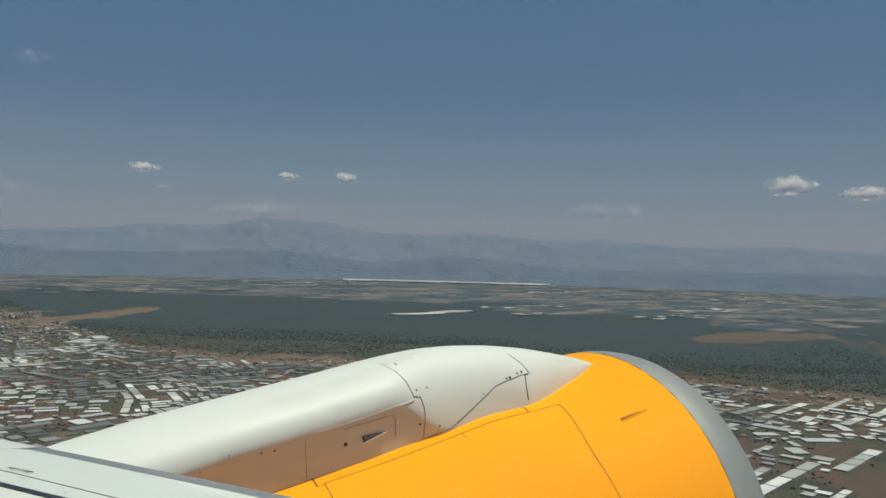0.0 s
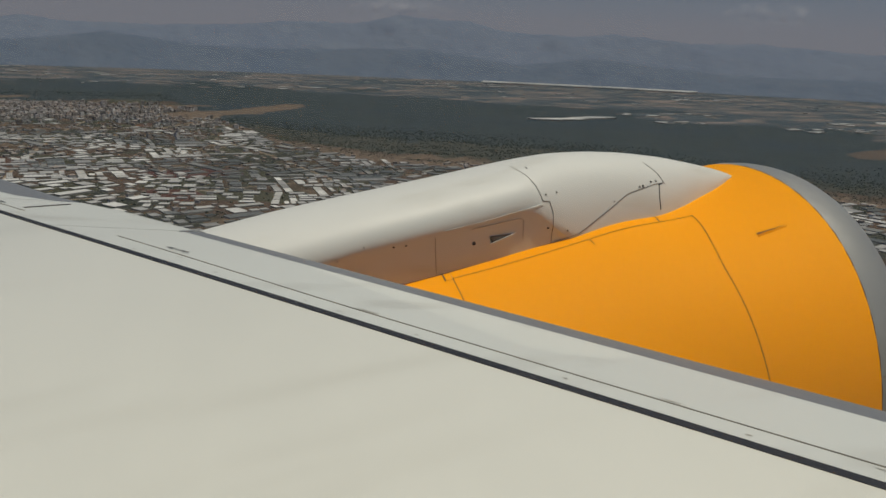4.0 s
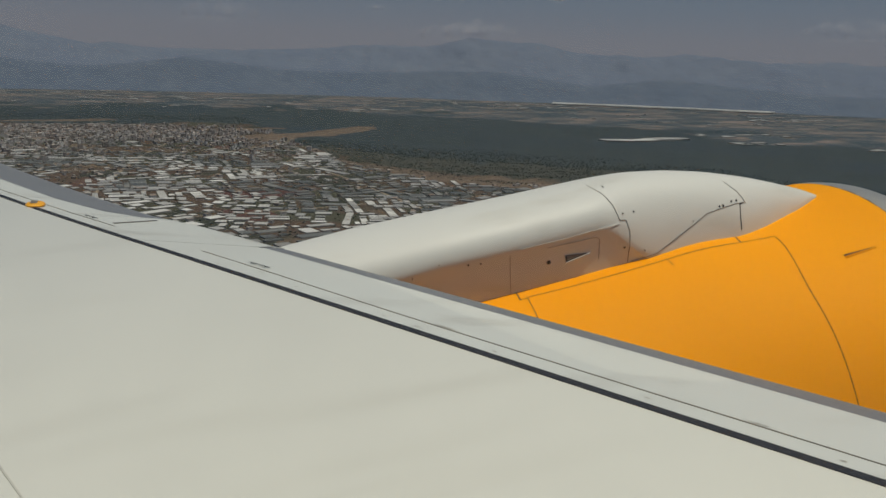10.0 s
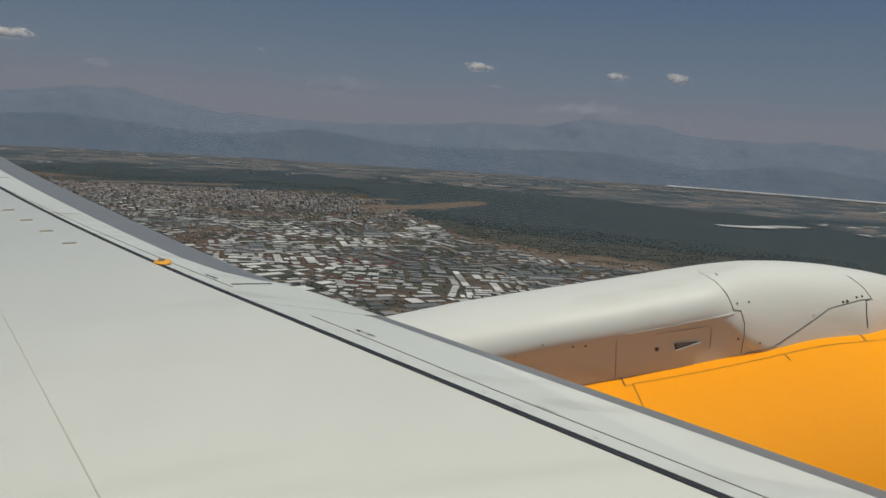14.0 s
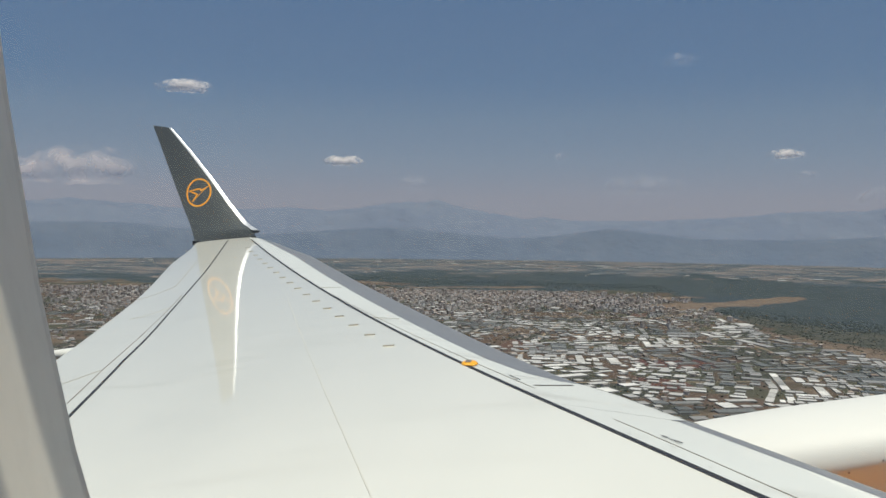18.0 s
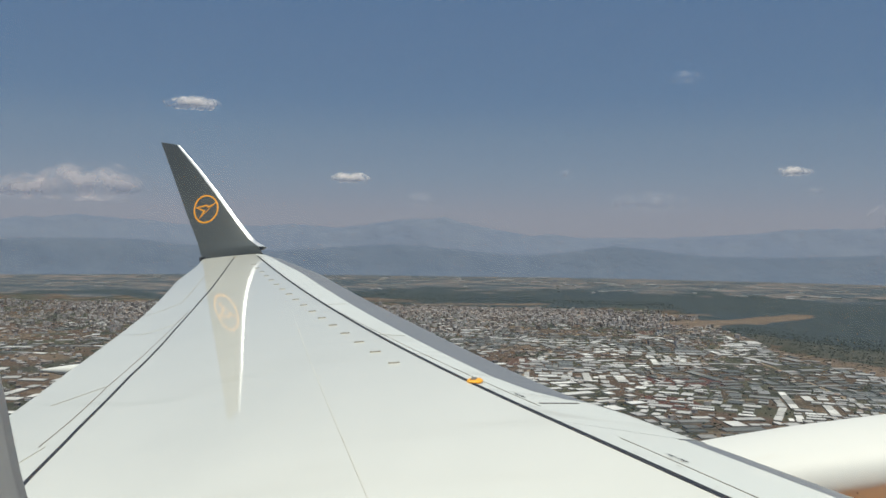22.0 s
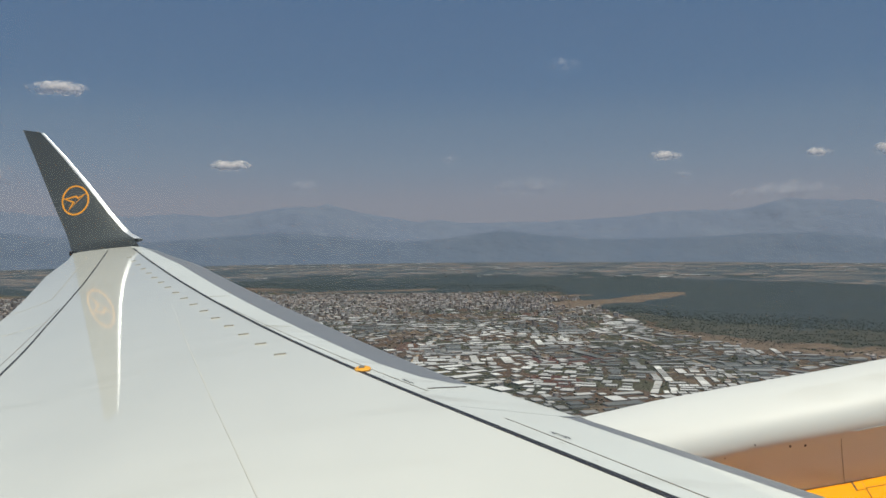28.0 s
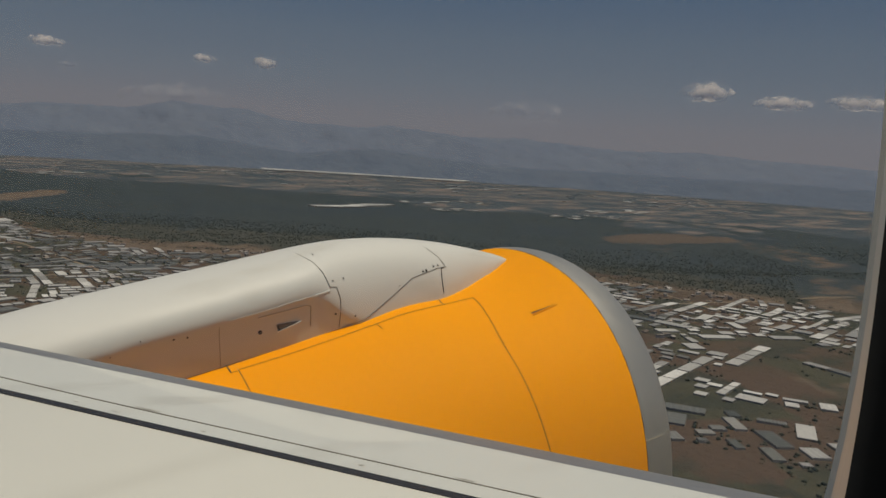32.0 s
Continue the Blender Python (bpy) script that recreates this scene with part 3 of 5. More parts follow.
HALF = [(0.2, 0.30), (1.8, 0.30), (2.5, 0.297), (3.0, 0.30), (3.34, 0.30), (3.55, 0.235), (3.725, 0.165), (3.904, 0.10), (4.03, 0.045), (4.09, 0.006)]
BULGE = [(0.2, 0.085), (1.2, 0.08), (1.8, 0.066), (2.3, 0.054), (2.6, 0.036), (3.0, 0.008), (3.3, 0.0), (4.1, 0.0)]


def smooth_interp(x, pts, r=0.06):
    return sum(interp(x + o * r, pts) for o in (-1, -0.5, 0, 0.5, 1)) / 5


def at_pylon(h, off, z):
    """off: outboard of the pylon's middle plane."""
    return PY0 + H_DIR * h + H_OUT * off + Vector((0, 0, z))


def cowl_top(h, off):
    s = h / math.cos(TILT)
    for _ in range(3):
        r = cowl_radius(s) - saddle(s)
        z = AX0.z + AXIS.z * s + math.sqrt(max(r * r - off * off, 0.01)) * AX_UP.z
        s = (h + (z - AX0.z - AXIS.z * s) / AX_UP.z * AXIS.z) / math.cos(TILT)
    return z


def crease(h, w):
    """Where the round top ends; ahead of the hatch it runs down into the cowl."""
    k = smoothstep(2.40, 2.95, h)
    return smooth_interp(h, CREASE) * (1 - k) + (min(cowl_top(h, w) - 0.06, smooth_interp(h, CREST) - 0.02)) * k


def undercut(k):
    """How the round top turns in below its widest place."""
    return 1 - 0.20 * smoothstep(-0.05, 0.35, k) - 0.80 * k


def pylon_side(h, z):
    """Half width of the pylon at a height, on its flat side or round top."""
    w, b = smooth_interp(h, HALF, 0.03), smooth_interp(h, BULGE, 0.16)
    zc, zt = crease(h, w), smooth_interp(h, CREST)
    if z <= zc:
        low = min(cowl_top(h, w) - 0.05, zc - 0.06)
        return w + b * undercut(min((zc - z) / (zc - low), 1))
    k = min((z - zc) / (zt - zc), 1)
    return (w + b) * max(1 - k ** 2.198, 0) ** 0.455


def pylon_section(h, n=18):
    w, b = smooth_interp(h, HALF, 0.03), smooth_interp(h, BULGE, 0.16)
    zc, zt = crease(h, w), smooth_interp(h, CREST)
    low = min(cowl_top(h, w) - 0.05, zc - 0.06)
    half = []
    for k in range(n + 1):
        a = math.pi / 2 * k / n
        half.append(((w + b) * math.sin(a) ** 0.91, zc + (zt - zc) * math.cos(a) ** 0.91))
    under = [(w + b * undercut(k), zc + (low - zc) * k) for k in (0.04, 0.09, 0.14, 0.2, 0.26, 0.32, 0.38, 0.45, 0.6, 0.8, 1.0)]
    prof = half + under
    return [at_pylon(h, -x, z) for x, z in reversed(prof)] + [at_pylon(h, x, z) for x, z in prof[1:]]


pylon = tagged(new("engine_pylon"), "white rounded engine pylon fairing running from the wing over the nacelle", "pylon")


def pylon_run(name, h0, h1, m, label):
    return part(name, grid_mesh(name, [pylon_section(h) for h in np.linspace(h0, h1, m)], PYLON_PAINT, flip=True), pylon, label)


pylon_run("aft_fairing", 0.25, 2.540, 40, "white aft pylon fairing with a rounded top")
pylon_run("forward_fairing", 2.5401, 3.360, 24, "white forward pylon fairing")
pylon_run("nose_fairing", 3.3601, 4.088, 34, "white pointed pylon nose fairing")


def side_strip(name, pts, width, material, label="", lift=0.003):
    """A joint drawn on the cabin side of the pylon, through places (h, z)."""
    rows = []
    for i, (h, z) in enumerate(pts):
        a, b = pts[max(i - 1, 0)], pts[min(i + 1, len(pts) - 1)]
        t = Vector((b[0] - a[0], b[1] - a[1])).normalized() * width / 2
        row = []
        for k, l in ((-1, -0.002), (-1, lift), (1, lift), (1, -0.002)):
            hh, zz = h - t.y * k, z + t.x * k
            row.append(at_pylon(hh, -pylon_side(hh, zz) - l, zz))
        rows.append(row)
    return part(name, grid_mesh(name, rows, material, smooth=False), pylon, label)


def densify(pts, n=8):
    out = []
    for (a, b), (c, d) in zip(pts, pts[1:]):
        out += [(a + (c - a) * k / n, b + (d - b) * k / n) for k in range(n)]
    return out + [pts[-1]]


JOINT = mat("paint_joint", (0.16, 0.14, 0.115), rough=0.7, vary=0.2, scale=8)
side_strip("panel_joint", densify([(2.425, -0.640), (2.47, -0.672), (2.51, -0.727), (2.54, -0.803), (2.585, -0.806), (2.608, -0.87), (2.618, -1.05)]), 0.0026, JOINT)
side_strip("panel_joint", densify([(3.28, -0.61), (3.345, -0.665), (3.385, -0.727)]), 0.0026, JOINT)
side_strip("panel_joint", densify([(2.64, -1.045), (2.79, -1.0), (3.116, -0.778), (3.306, -0.728), (3.37, -0.722)]), 0.0026, JOINT)
side_strip("panel_joint", densify([(3.372, -0.722), (3.34, -0.73), (3.333, -0.80), (3.34, -0.875)]), 0.005, GROOVE)
side_strip("hatch_joint", densify([(2.11, -0.952), (2.40, -0.898), (2.428, -0.912), (2.437, -1.025)]), 0.003, FAINT)
side_strip("panel_joint", densify([(1.90, -0.99), (1.915, -1.10), (1.93, -1.22)]), 0.003, FAINT)
side_strip("panel_joint", densify([(0.86, -1.03), (0.89, -1.10), (0.91, -1.16)]), 0.006, FAINT)
side_strip("crease_bead", densify([(1.95, -0.958), (2.2, -0.905), (2.54, -0.822)]), 0.008, PYLON_PAINT, lift=0.004)


def side_dot(h, z, r):
    o = pylon_side(h, z)
    pts = [(h + r * math.cos(a), z + r * math.sin(a)) for a in np.linspace(0, 2 * math.pi, 13)[:-1]]
    v = [at_pylon(a, -pylon_side(a, b) - 0.003, b) for a, b in pts] + [at_pylon(a, -pylon_side(a, b) + 0.004, b) for a, b in pts]
    part("fastener", mesh_of("fastener", v, [tuple(range(12))] + [(i, (i + 1) % 12, 12 + (i + 1) % 12, 12 + i) for i in range(12)], GROOVE), pylon)


for h, z, r in ((2.136, -1.038, 0.012), (2.585, -0.962, 0.006), (1.665, -1.035, 0.006), (1.735, -1.03, 0.006), (2.565, -0.77, 0.005), (2.64, -0.762, 0.005),
                (3.20, -0.742, 0.006), (3.225, -0.738, 0.008), (3.285, -0.715, 0.006), (3.32, -0.71, 0.006), (3.02, -0.82, 0.004), (2.47, -0.60, 0.004),
                (2.50, -0.64, 0.004), (2.71, -0.98, 0.005), (1.36, -1.10, 0.004), (1.50, -1.03, 0.004), (0.84, -1.05, 0.004)):
    side_dot(h, z, r)


def side_vent():
    """Wedge shaped vent with a pale rim, sunk into the pylon's side."""
    tri = [(2.228, -1.0), (2.243, -1.036), (2.36, -0.992), (2.355, -0.987)]
    v = [at_pylon(h, -pylon_side(h, z) - 0.004, z) for h, z in tri] + [at_pylon(h, -pylon_side(h, z) + 0.01, z) for h, z in tri]
    part("vent", mesh_of("vent", v, [(0, 1, 2, 3), (0, 4, 5, 1), (1, 5, 6, 2), (2, 6, 7, 3)], JOINT), pylon, "dark wedge shaped vent")
    side_strip("vent_slit", densify([(2.233, -1.003), (2.247, -1.036)]), 0.010, GROOVE, lift=0.006)
    side_strip("vent_rim", densify([(2.238, -1.045), (2.376, -0.992)]), 0.008, PYLON_PAINT, lift=0.010)


side_vent()

# ---------------- fuselage and cabin window ----------------
WX, WZ = 0.0615, 0.050


def window_loop(hw, hh, y, n=64, p=2.9, dx=0.0):
    out = []
    for i in range(n):
        a = 2 * math.pi * i / n
        c, s = math.cos(a), math.sin(a)
        z = hh * math.copysign(abs(s) ** (2 / p), s)
        out.append(Vector((WX + dx + hw * math.copysign(abs(c) ** (2 / p), c) - 0.12 * z, y, WZ + z)))
    return out


def loop_sheet(name, loops, material, parent, label="", smooth=True):
    n = len(loops[0])
    v = [p for l in loops for p in l]
    f = [(k * n + i, k * n + (i + 1) % n, (k + 1) * n + (i + 1) % n, (k + 1) * n + i) for k in range(len(loops) - 1) for i in range(n)]
    return part(name, mesh_of(name, v, f, material, smooth), parent, label)


window = tagged(new("window_1"), "oval airliner cabin window with grey frame and dark seal", "window", kind="structure")
loop_sheet("outer_frame", [window_loop(0.158, 0.202, 0.094), window_loop(0.1367, 0.180, 0.086), window_loop(0.1365, 0.1798, 0.0845), window_loop(0.129, 0.176, 0.080, dx=-0.004), window_loop(0.0893, 0.152, 0.0525, dx=-0.0317)],
           FRAME_GREY, window, "worn grey window frame")
loop_sheet("seal", [window_loop(0.0893, 0.152, 0.0525, dx=-0.0317), window_loop(0.0887, 0.151, 0.050, dx=-0.0317), window_loop(0.096, 0.156, 0.038, dx=-0.0317), window_loop(0.114, 0.175, 0.030, dx=-0.030)], FRAME_DARK, window, "dark rubber seal")
loop_sheet("inner_panel", [window_loop(0.114, 0.175, 0.030, dx=-0.030), window_loop(0.182, 0.23, 0.012), window_loop(0.30, 0.40, 0.0), window_loop(0.9, 1.0, -0.02)], CABIN, window, "grey cabin side panel")
# slightly scratched acrylic pane
PANE = bpy.data.materials.new("scratched_acrylic")
PANE.use_nodes = True
pt = PANE.node_tree
pt.nodes.remove(pt.nodes["Principled BSDF"])
p_mix, p_clear, p_dust = pt.nodes.new("ShaderNodeMixShader"), pt.nodes.new("ShaderNodeBsdfTransparent"), pt.nodes.new("ShaderNodeBsdfTranslucent")
p_dust.inputs["Color"].default_value = (0.95, 0.95, 1.0, 1)
p_mix.inputs[0].default_value = 0.055
pt.links.new(p_clear.outputs[0], p_mix.inputs[1])
pt.links.new(p_dust.outputs[0], p_mix.inputs[2])
pt.links.new(p_mix.outputs[0], pt.nodes["Material Output"].inputs[0])
pane = part("pane", mesh_of("pane", window_loop(0.1366, 0.1799, 0.0845), [tuple(range(64))], PANE), window, "clear scratched acrylic pane")
pane.visible_shadow = False


def fuselage():
    """White tube of the cabin, open at the window."""
    v, f = [], []
    xs = list(np.linspace(-14, -0.4, 18)) + [-0.10, 0.235] + list(np.linspace(0.6, 12, 16))
    az = list(np.linspace(0, 360, 73))
    for x in xs:
        for a in az:
            v.append((x, -1.775 + 1.88 * math.cos(radians(a)), -0.33 + 1.88 * math.sin(radians(a))))
    n = len(az)
    for i in range(len(xs) - 1):
        for j in range(n - 1):
            z = (v[i * n + j][2] + v[i * n + j + 1][2]) / 2
            if v[i * n + j][1] > -0.6 and abs(z - WZ) < 0.22 and xs[i] > -0.12 and xs[i + 1] < 0.32:
                continue
            f.append((i * n + j, (i + 1) * n + j, (i + 1) * n + j + 1, i * n + j + 1))
    tagged(new("fuselage", mesh_of("fuselage", v, f, SKIN, True)), "white painted airliner fuselage side", "fuselage", kind="structure")


fuselage()


# ---------------- landscape ----------------
GROUND_Z = -125.0
rng = random.Random(7)


def forest_edge(x):
    """Where the dark pine forest begins, beyond the farmland."""
    return interp(x, [(-3000, 1950), (-300, 1700), (170, 1690), (225, 1610), (250, 1130), (295, 985), (375, 900), (520, 815), (640, 690), (720, 520), (780, 400), (1000, 300), (1700, 240), (4000, 200)])


def cover_of(x, y):
    """Amounts of forest, far farmland, and dry scrub at a place."""
    wob = 120 * noise.noise(Vector((x * 0.004, y * 0.004, 3.1))) + 50 * noise.noise(Vector((x * 0.015, y * 0.015, 7.7)))
    e = forest_edge(x) + wob
    r = math.hypot(x, y)
    f = smoothstep(e - 20, e + 20, y)
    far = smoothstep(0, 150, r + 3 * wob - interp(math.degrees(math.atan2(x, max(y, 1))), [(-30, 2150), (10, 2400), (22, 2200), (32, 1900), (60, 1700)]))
    scrub = smoothstep(e - 30, e + 10, y) * (1 - smoothstep(e + 100, e + 300, y)) * 0.78 * smoothstep(240, 255, x) * (1 - smoothstep(760, 950, x))
    return f * (1 - 0.8 * far), far, min(scrub, 1)


def ground_material():
    m = bpy.data.materials.new("land")
    m.use_nodes = True
    t = m.node_tree
    b = t.nodes["Principled BSDF"]
    b.inputs["Roughness"].default_value = 0.95
    b.inputs["Specular IOR Level"].default_value = 0.1
    tc = t.nodes.new("ShaderNodeTexCoord")

    def math_node(op, a, c=None):
        n = t.nodes.new("ShaderNodeMath")
        n.operation = op
        for i, s in enumerate((a, c)):
            if s is None:
                continue
            if isinstance(s, (int, float)):
                n.inputs[i].default_value = s
            else:
                t.links.new(s, n.inputs[i])
        return n.outputs[0]

    def noise_of(scale, detail=5):
        n = t.nodes.new("ShaderNodeTexNoise")
        n.inputs["Scale"].default_value, n.inputs["Detail"].default_value, n.inputs["Roughness"].default_value = scale, detail, 0.65
        t.links.new(tc.outputs["Object"], n.inputs["Vector"])
        return n.outputs["Fac"]

    def ramp(src, stops, constant=False):
        r = t.nodes.new("ShaderNodeValToRGB")
        if constant:
            r.color_ramp.interpolation = "CONSTANT"
        el = r.color_ramp.elements
        el[0].position, el[0].color = stops[0][0], (*stops[0][1], 1)
        el[1].position, el[1].color = stops[1][0], (*stops[1][1], 1)
        for p, c in stops[2:]:
            e = el.new(p)
            e.color = (*c, 1)
        t.links.new(src, r.inputs[0])
        return r.outputs[0]

    def mix(fac, a, c):
        x = t.nodes.new("ShaderNodeMix")
        x.data_type = "RGBA"
        for k, s in (("Factor", fac), ("A", a), ("B", c)):
            if isinstance(s, (tuple, float)):
                x.inputs[k].default_value = (*s, 1) if isinstance(s, tuple) else s
            else:
                t.links.new(s, x.inputs[k])
        return x.outputs["Result"]

    def cells(scale, sx, sy, turn):
        mp = t.nodes.new("ShaderNodeMapping")
        mp.inputs["Scale"].default_value = (sx, sy, 1)
        mp.inputs["Rotation"].default_value = (0, 0, turn)
        t.links.new(tc.outputs["Object"], mp.inputs["Vector"])
        v = t.nodes.new("ShaderNodeTexVoronoi")
        v.distance = "CHEBYCHEV"
        v.inputs["Scale"].default_value = scale
        v.inputs["Randomness"].default_value = 0.85
        t.links.new(mp.outputs[0], v.inputs["Vector"])
        return v

    def attr(name):
        a = t.nodes.new("ShaderNodeAttribute")
        a.attribute_name = name
        return a.outputs["Fac"]

    brown, ochre, olive, dark = (0.105, 0.068, 0.050), (0.17, 0.125, 0.09), (0.066, 0.070, 0.045), (0.036, 0.044, 0.034)
    v1 = cells(0.022, 1.0, 0.8, 0.3)
    fields = ramp(v1.outputs["Color"], [(0.0, dark), (0.2, brown), (0.38, olive), (0.52, (0.10, 0.07, 0.05)), (0.66, dark), (0.78, ochre), (0.86, (0.12, 0.065, 0.052)), (0.90, (0.06, 0.062, 0.045))], True)
    fields = mix(math_node("MULTIPLY", noise_of(0.06, 8), 0.75), fields, (0.072, 0.062, 0.05))
    fields = mix(ramp(noise_of(0.012, 6), [(0.52, (0, 0, 0)), (0.62, (1, 1, 1))]), fields, (0.045, 0.05, 0.038))
    # far plain: field colours turned blue grey to paint in the distance haze
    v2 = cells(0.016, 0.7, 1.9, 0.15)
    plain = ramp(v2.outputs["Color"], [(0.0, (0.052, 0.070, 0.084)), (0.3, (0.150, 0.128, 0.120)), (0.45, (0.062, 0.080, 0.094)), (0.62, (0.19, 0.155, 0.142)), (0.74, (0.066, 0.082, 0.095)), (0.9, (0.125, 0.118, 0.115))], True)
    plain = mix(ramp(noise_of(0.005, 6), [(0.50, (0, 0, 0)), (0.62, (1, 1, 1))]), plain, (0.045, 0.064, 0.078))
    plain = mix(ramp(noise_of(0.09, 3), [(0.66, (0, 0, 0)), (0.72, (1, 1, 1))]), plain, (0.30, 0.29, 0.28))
    # forest: pine greens, pushed towards blue as painted aerial haze
    pine = ramp(noise_of(0.035, 9), [(0.32, (0.022, 0.034, 0.040)), (0.5, (0.035, 0.049, 0.054)), (0.68, (0.064, 0.078, 0.076))])
    pine = mix(ramp(noise_of(0.0035, 4), [(0.48, (0, 0, 0)), (0.66, (1, 1, 1))]), pine, (0.034, 0.050, 0.062))
    glade = cells(0.0045, 0.7, 1.9, 0.25)
    pine = mix(ramp(glade.outputs["Color"], [(0.0, (0, 0, 0)), (0.86, (0.75, 0.75, 0.75))], True), pine, (0.12, 0.088, 0.068))
    rocks = ramp(noise_of(0.07, 8), [(0.38, (0.035, 0.043, 0.038)), (0.56, (0.066, 0.066, 0.054)), (0.72, (0.15, 0.135, 0.115))])
    earth = ramp(noise_of(0.035, 8), [(0.35, (0.10, 0.08, 0.06)), (0.5, (0.155, 0.115, 0.088)), (0.62, (0.11, 0.085, 0.068)), (0.75, (0.08, 0.07, 0.05))])
    n_edge = math_node("MULTIPLY", math_node("SUBTRACT", noise_of(0.03, 6), 0.5), 0.9)

    def edge(name):
        s = math_node("ADD", attr(name), n_edge)
        r = t.nodes.new("ShaderNodeMapRange")
        r.inputs["From Min"].default_value, r.inputs["From Max"].default_value = 0.42, 0.58
        t.links.new(s, r.inputs["Value"])
        return r.outputs[0]

    col = mix(edge("forest"), fields, pine)
    col = mix(edge("scrub"), col, rocks)
    col = mix(edge("earth"), col, earth)
    col = mix(edge("red"), col, (0.095, 0.05, 0.043))
    # beyond the far mask the haze-tinted plain colours take over
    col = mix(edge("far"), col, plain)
    t.links.new(col, b.inputs["Base Color"])
    bp = t.nodes.new("ShaderNodeBump")
    bp.inputs["Strength"].default_value, bp.inputs["Distance"].default_value = 0.9, 5.0
    t.links.new(noise_of(0.07, 8), bp.inputs["Height"])
    t.links.new(bp.outputs[0], b.inputs["Normal"])
    return m


def hill(x, y):
    """Gentle relief: low forested rises."""
    f, far, s = cover_of(x, y)
    h = 7 * noise.noise(Vector((x * 0.003, y * 0.003, 0.3))) * f + 3.0 * noise.noise(Vector((x * 0.012, y * 0.012, 5.3))) * f
    return h + 5 * abs(noise.noise(Vector((x * 0.02, y * 0.02, 9.3)))) * s


def build_ground():
    azs = list(np.linspace(-52, 84, 330)) + list(np.linspace(86, 306, 90))
    rs = [0, 60, 120] + list(np.geomspace(180, 4985, 170))
    v, f, att = [], [], {"forest": [], "far": [], "scrub": [], "earth": [], "red": []}
    for r in rs:
        for a in azs:
            x, y = r * math.sin(radians(a)), r * math.cos(radians(a))
            c = cover_of(x, y) if y > -50 else (0.3, 0, 0)
            v.append((x, y, hill(x, y) if y > 0 and r < 3600 else 0))
            att["forest"].append(c[0])
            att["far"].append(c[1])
            att["scrub"].append(c[2])
            e = forest_edge(x)
            att["earth"].append(0.66 * smoothstep(e - 130, e - 85, y) * (1 - smoothstep(e - 30, e + 10, y)) * smoothstep(235, 245, x) * (1 - smoothstep(700, 860, x))
                                + 0.9 * spit(x, y) + 0.46 * clearing(x, y) + 0.3 * smoothstep(1150, 1330, y) * (1 - smoothstep(e - 30, e + 10, y)) * (1 if x < 235 else 0))
            att["red"].append(red_plot(x, y))
    n = len(azs)
    for i in range(len(rs) - 1):
        for j in range(n):
            f.append((i * n + j, i * n + (j + 1) % n, (i + 1) * n + (j + 1) % n, (i + 1) * n + j)[::-1])
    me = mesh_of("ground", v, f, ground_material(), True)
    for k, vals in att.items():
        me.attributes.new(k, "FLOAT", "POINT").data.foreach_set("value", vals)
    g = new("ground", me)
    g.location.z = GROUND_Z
    tagged(g, "dry farmland, scrub and dark pine forest reaching to the hills, far haze painted in", "ground", kind="structure")


def spit(x, y):
    """Bare quarried tongue of earth at the forest's edge."""
    c = 0
    for ax, ay, bx, by, w in ((265, 1450, 430, 1650, 34), (200, 1415, 295, 1480, 44), (110, 1580, 250, 1610, 20), (-330, 1760, -60, 1790, 16), (-650, 1830, -420, 1850, 16)):
        t = min(max(((x - ax) * (bx - ax) + (y - ay) * (by - ay)) / ((bx - ax) ** 2 + (by - ay) ** 2), 0), 1)
        d = math.hypot(x - ax - t * (bx - ax), y - ay - t * (by - ay))
        c = max(c, 1 - smoothstep(w * 0.6, w * 1.4, d))
    return c


def red_plot(x, y):
    """Freshly tilled red soil."""
    c = 0
    for ax, ay, rx, ry in ((112, 800, 42, 24), (84, 690, 20, 26), (-150, 820, 30, 18), (230, 610, 24, 16)):
        c = max(c, 1 - smoothstep(0.85, 1.15, max(abs(x - ax + 0.3 * (y - ay)) / rx, abs(y - ay) / ry)))
    return c


def clearing(x, y):
    """Winding bare clearings far ahead in the forest."""
    c = 0
    for ax, ay, bx, by, w in ((1150, 520, 1240, 640, 55), (1240, 640, 1330, 800, 35), (1330, 800, 1130, 830, 25), (1500, 1000, 1290, 1010, 18), (1010, 700, 1070, 715, 18), (830, 330, 1000, 420, 55)):
        t = min(max(((x - ax) * (bx - ax) + (y - ay) * (by - ay)) / ((bx - ax) ** 2 + (by - ay) ** 2), 0), 1)
        d = math.hypot(x - ax - t * (bx - ax), y - ay - t * (by - ay))
        c = max(c, 1 - smoothstep(w * 0.6, w * 1.4, d))
    return c


build_ground()


# hills on the horizon, with the distance haze painted into their blue grey base
def hazed_mountain_material(name, base, second):
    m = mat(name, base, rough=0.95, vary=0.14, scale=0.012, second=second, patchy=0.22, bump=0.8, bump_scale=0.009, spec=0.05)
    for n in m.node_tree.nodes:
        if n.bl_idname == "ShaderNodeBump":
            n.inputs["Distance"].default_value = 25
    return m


RIDGE = [(-180, 1.0), (-60, 1.5), (-40, 1.4), (-33, 1.8), (-26, 1.3), (-20.4, 1.4), (-16, 1.5), (-11, 2.0), (-9, 2.0), (-7, 1.6), (-3, 1.0), (1.5, 0.9), (6.5, 0.8), (10.5, 1.1), (13.5, 1.5), (18.9, 1.5),
         (21.5, 2.0), (26.8, 2.0), (29.6, 1.5), (31.7, 1.25), (36, 1.6), (39, 1.2), (44.8, 1.2), (52, 0.8), (59, 1.0), (70, 0.6), (90, 0.5), (180, 1.0)]
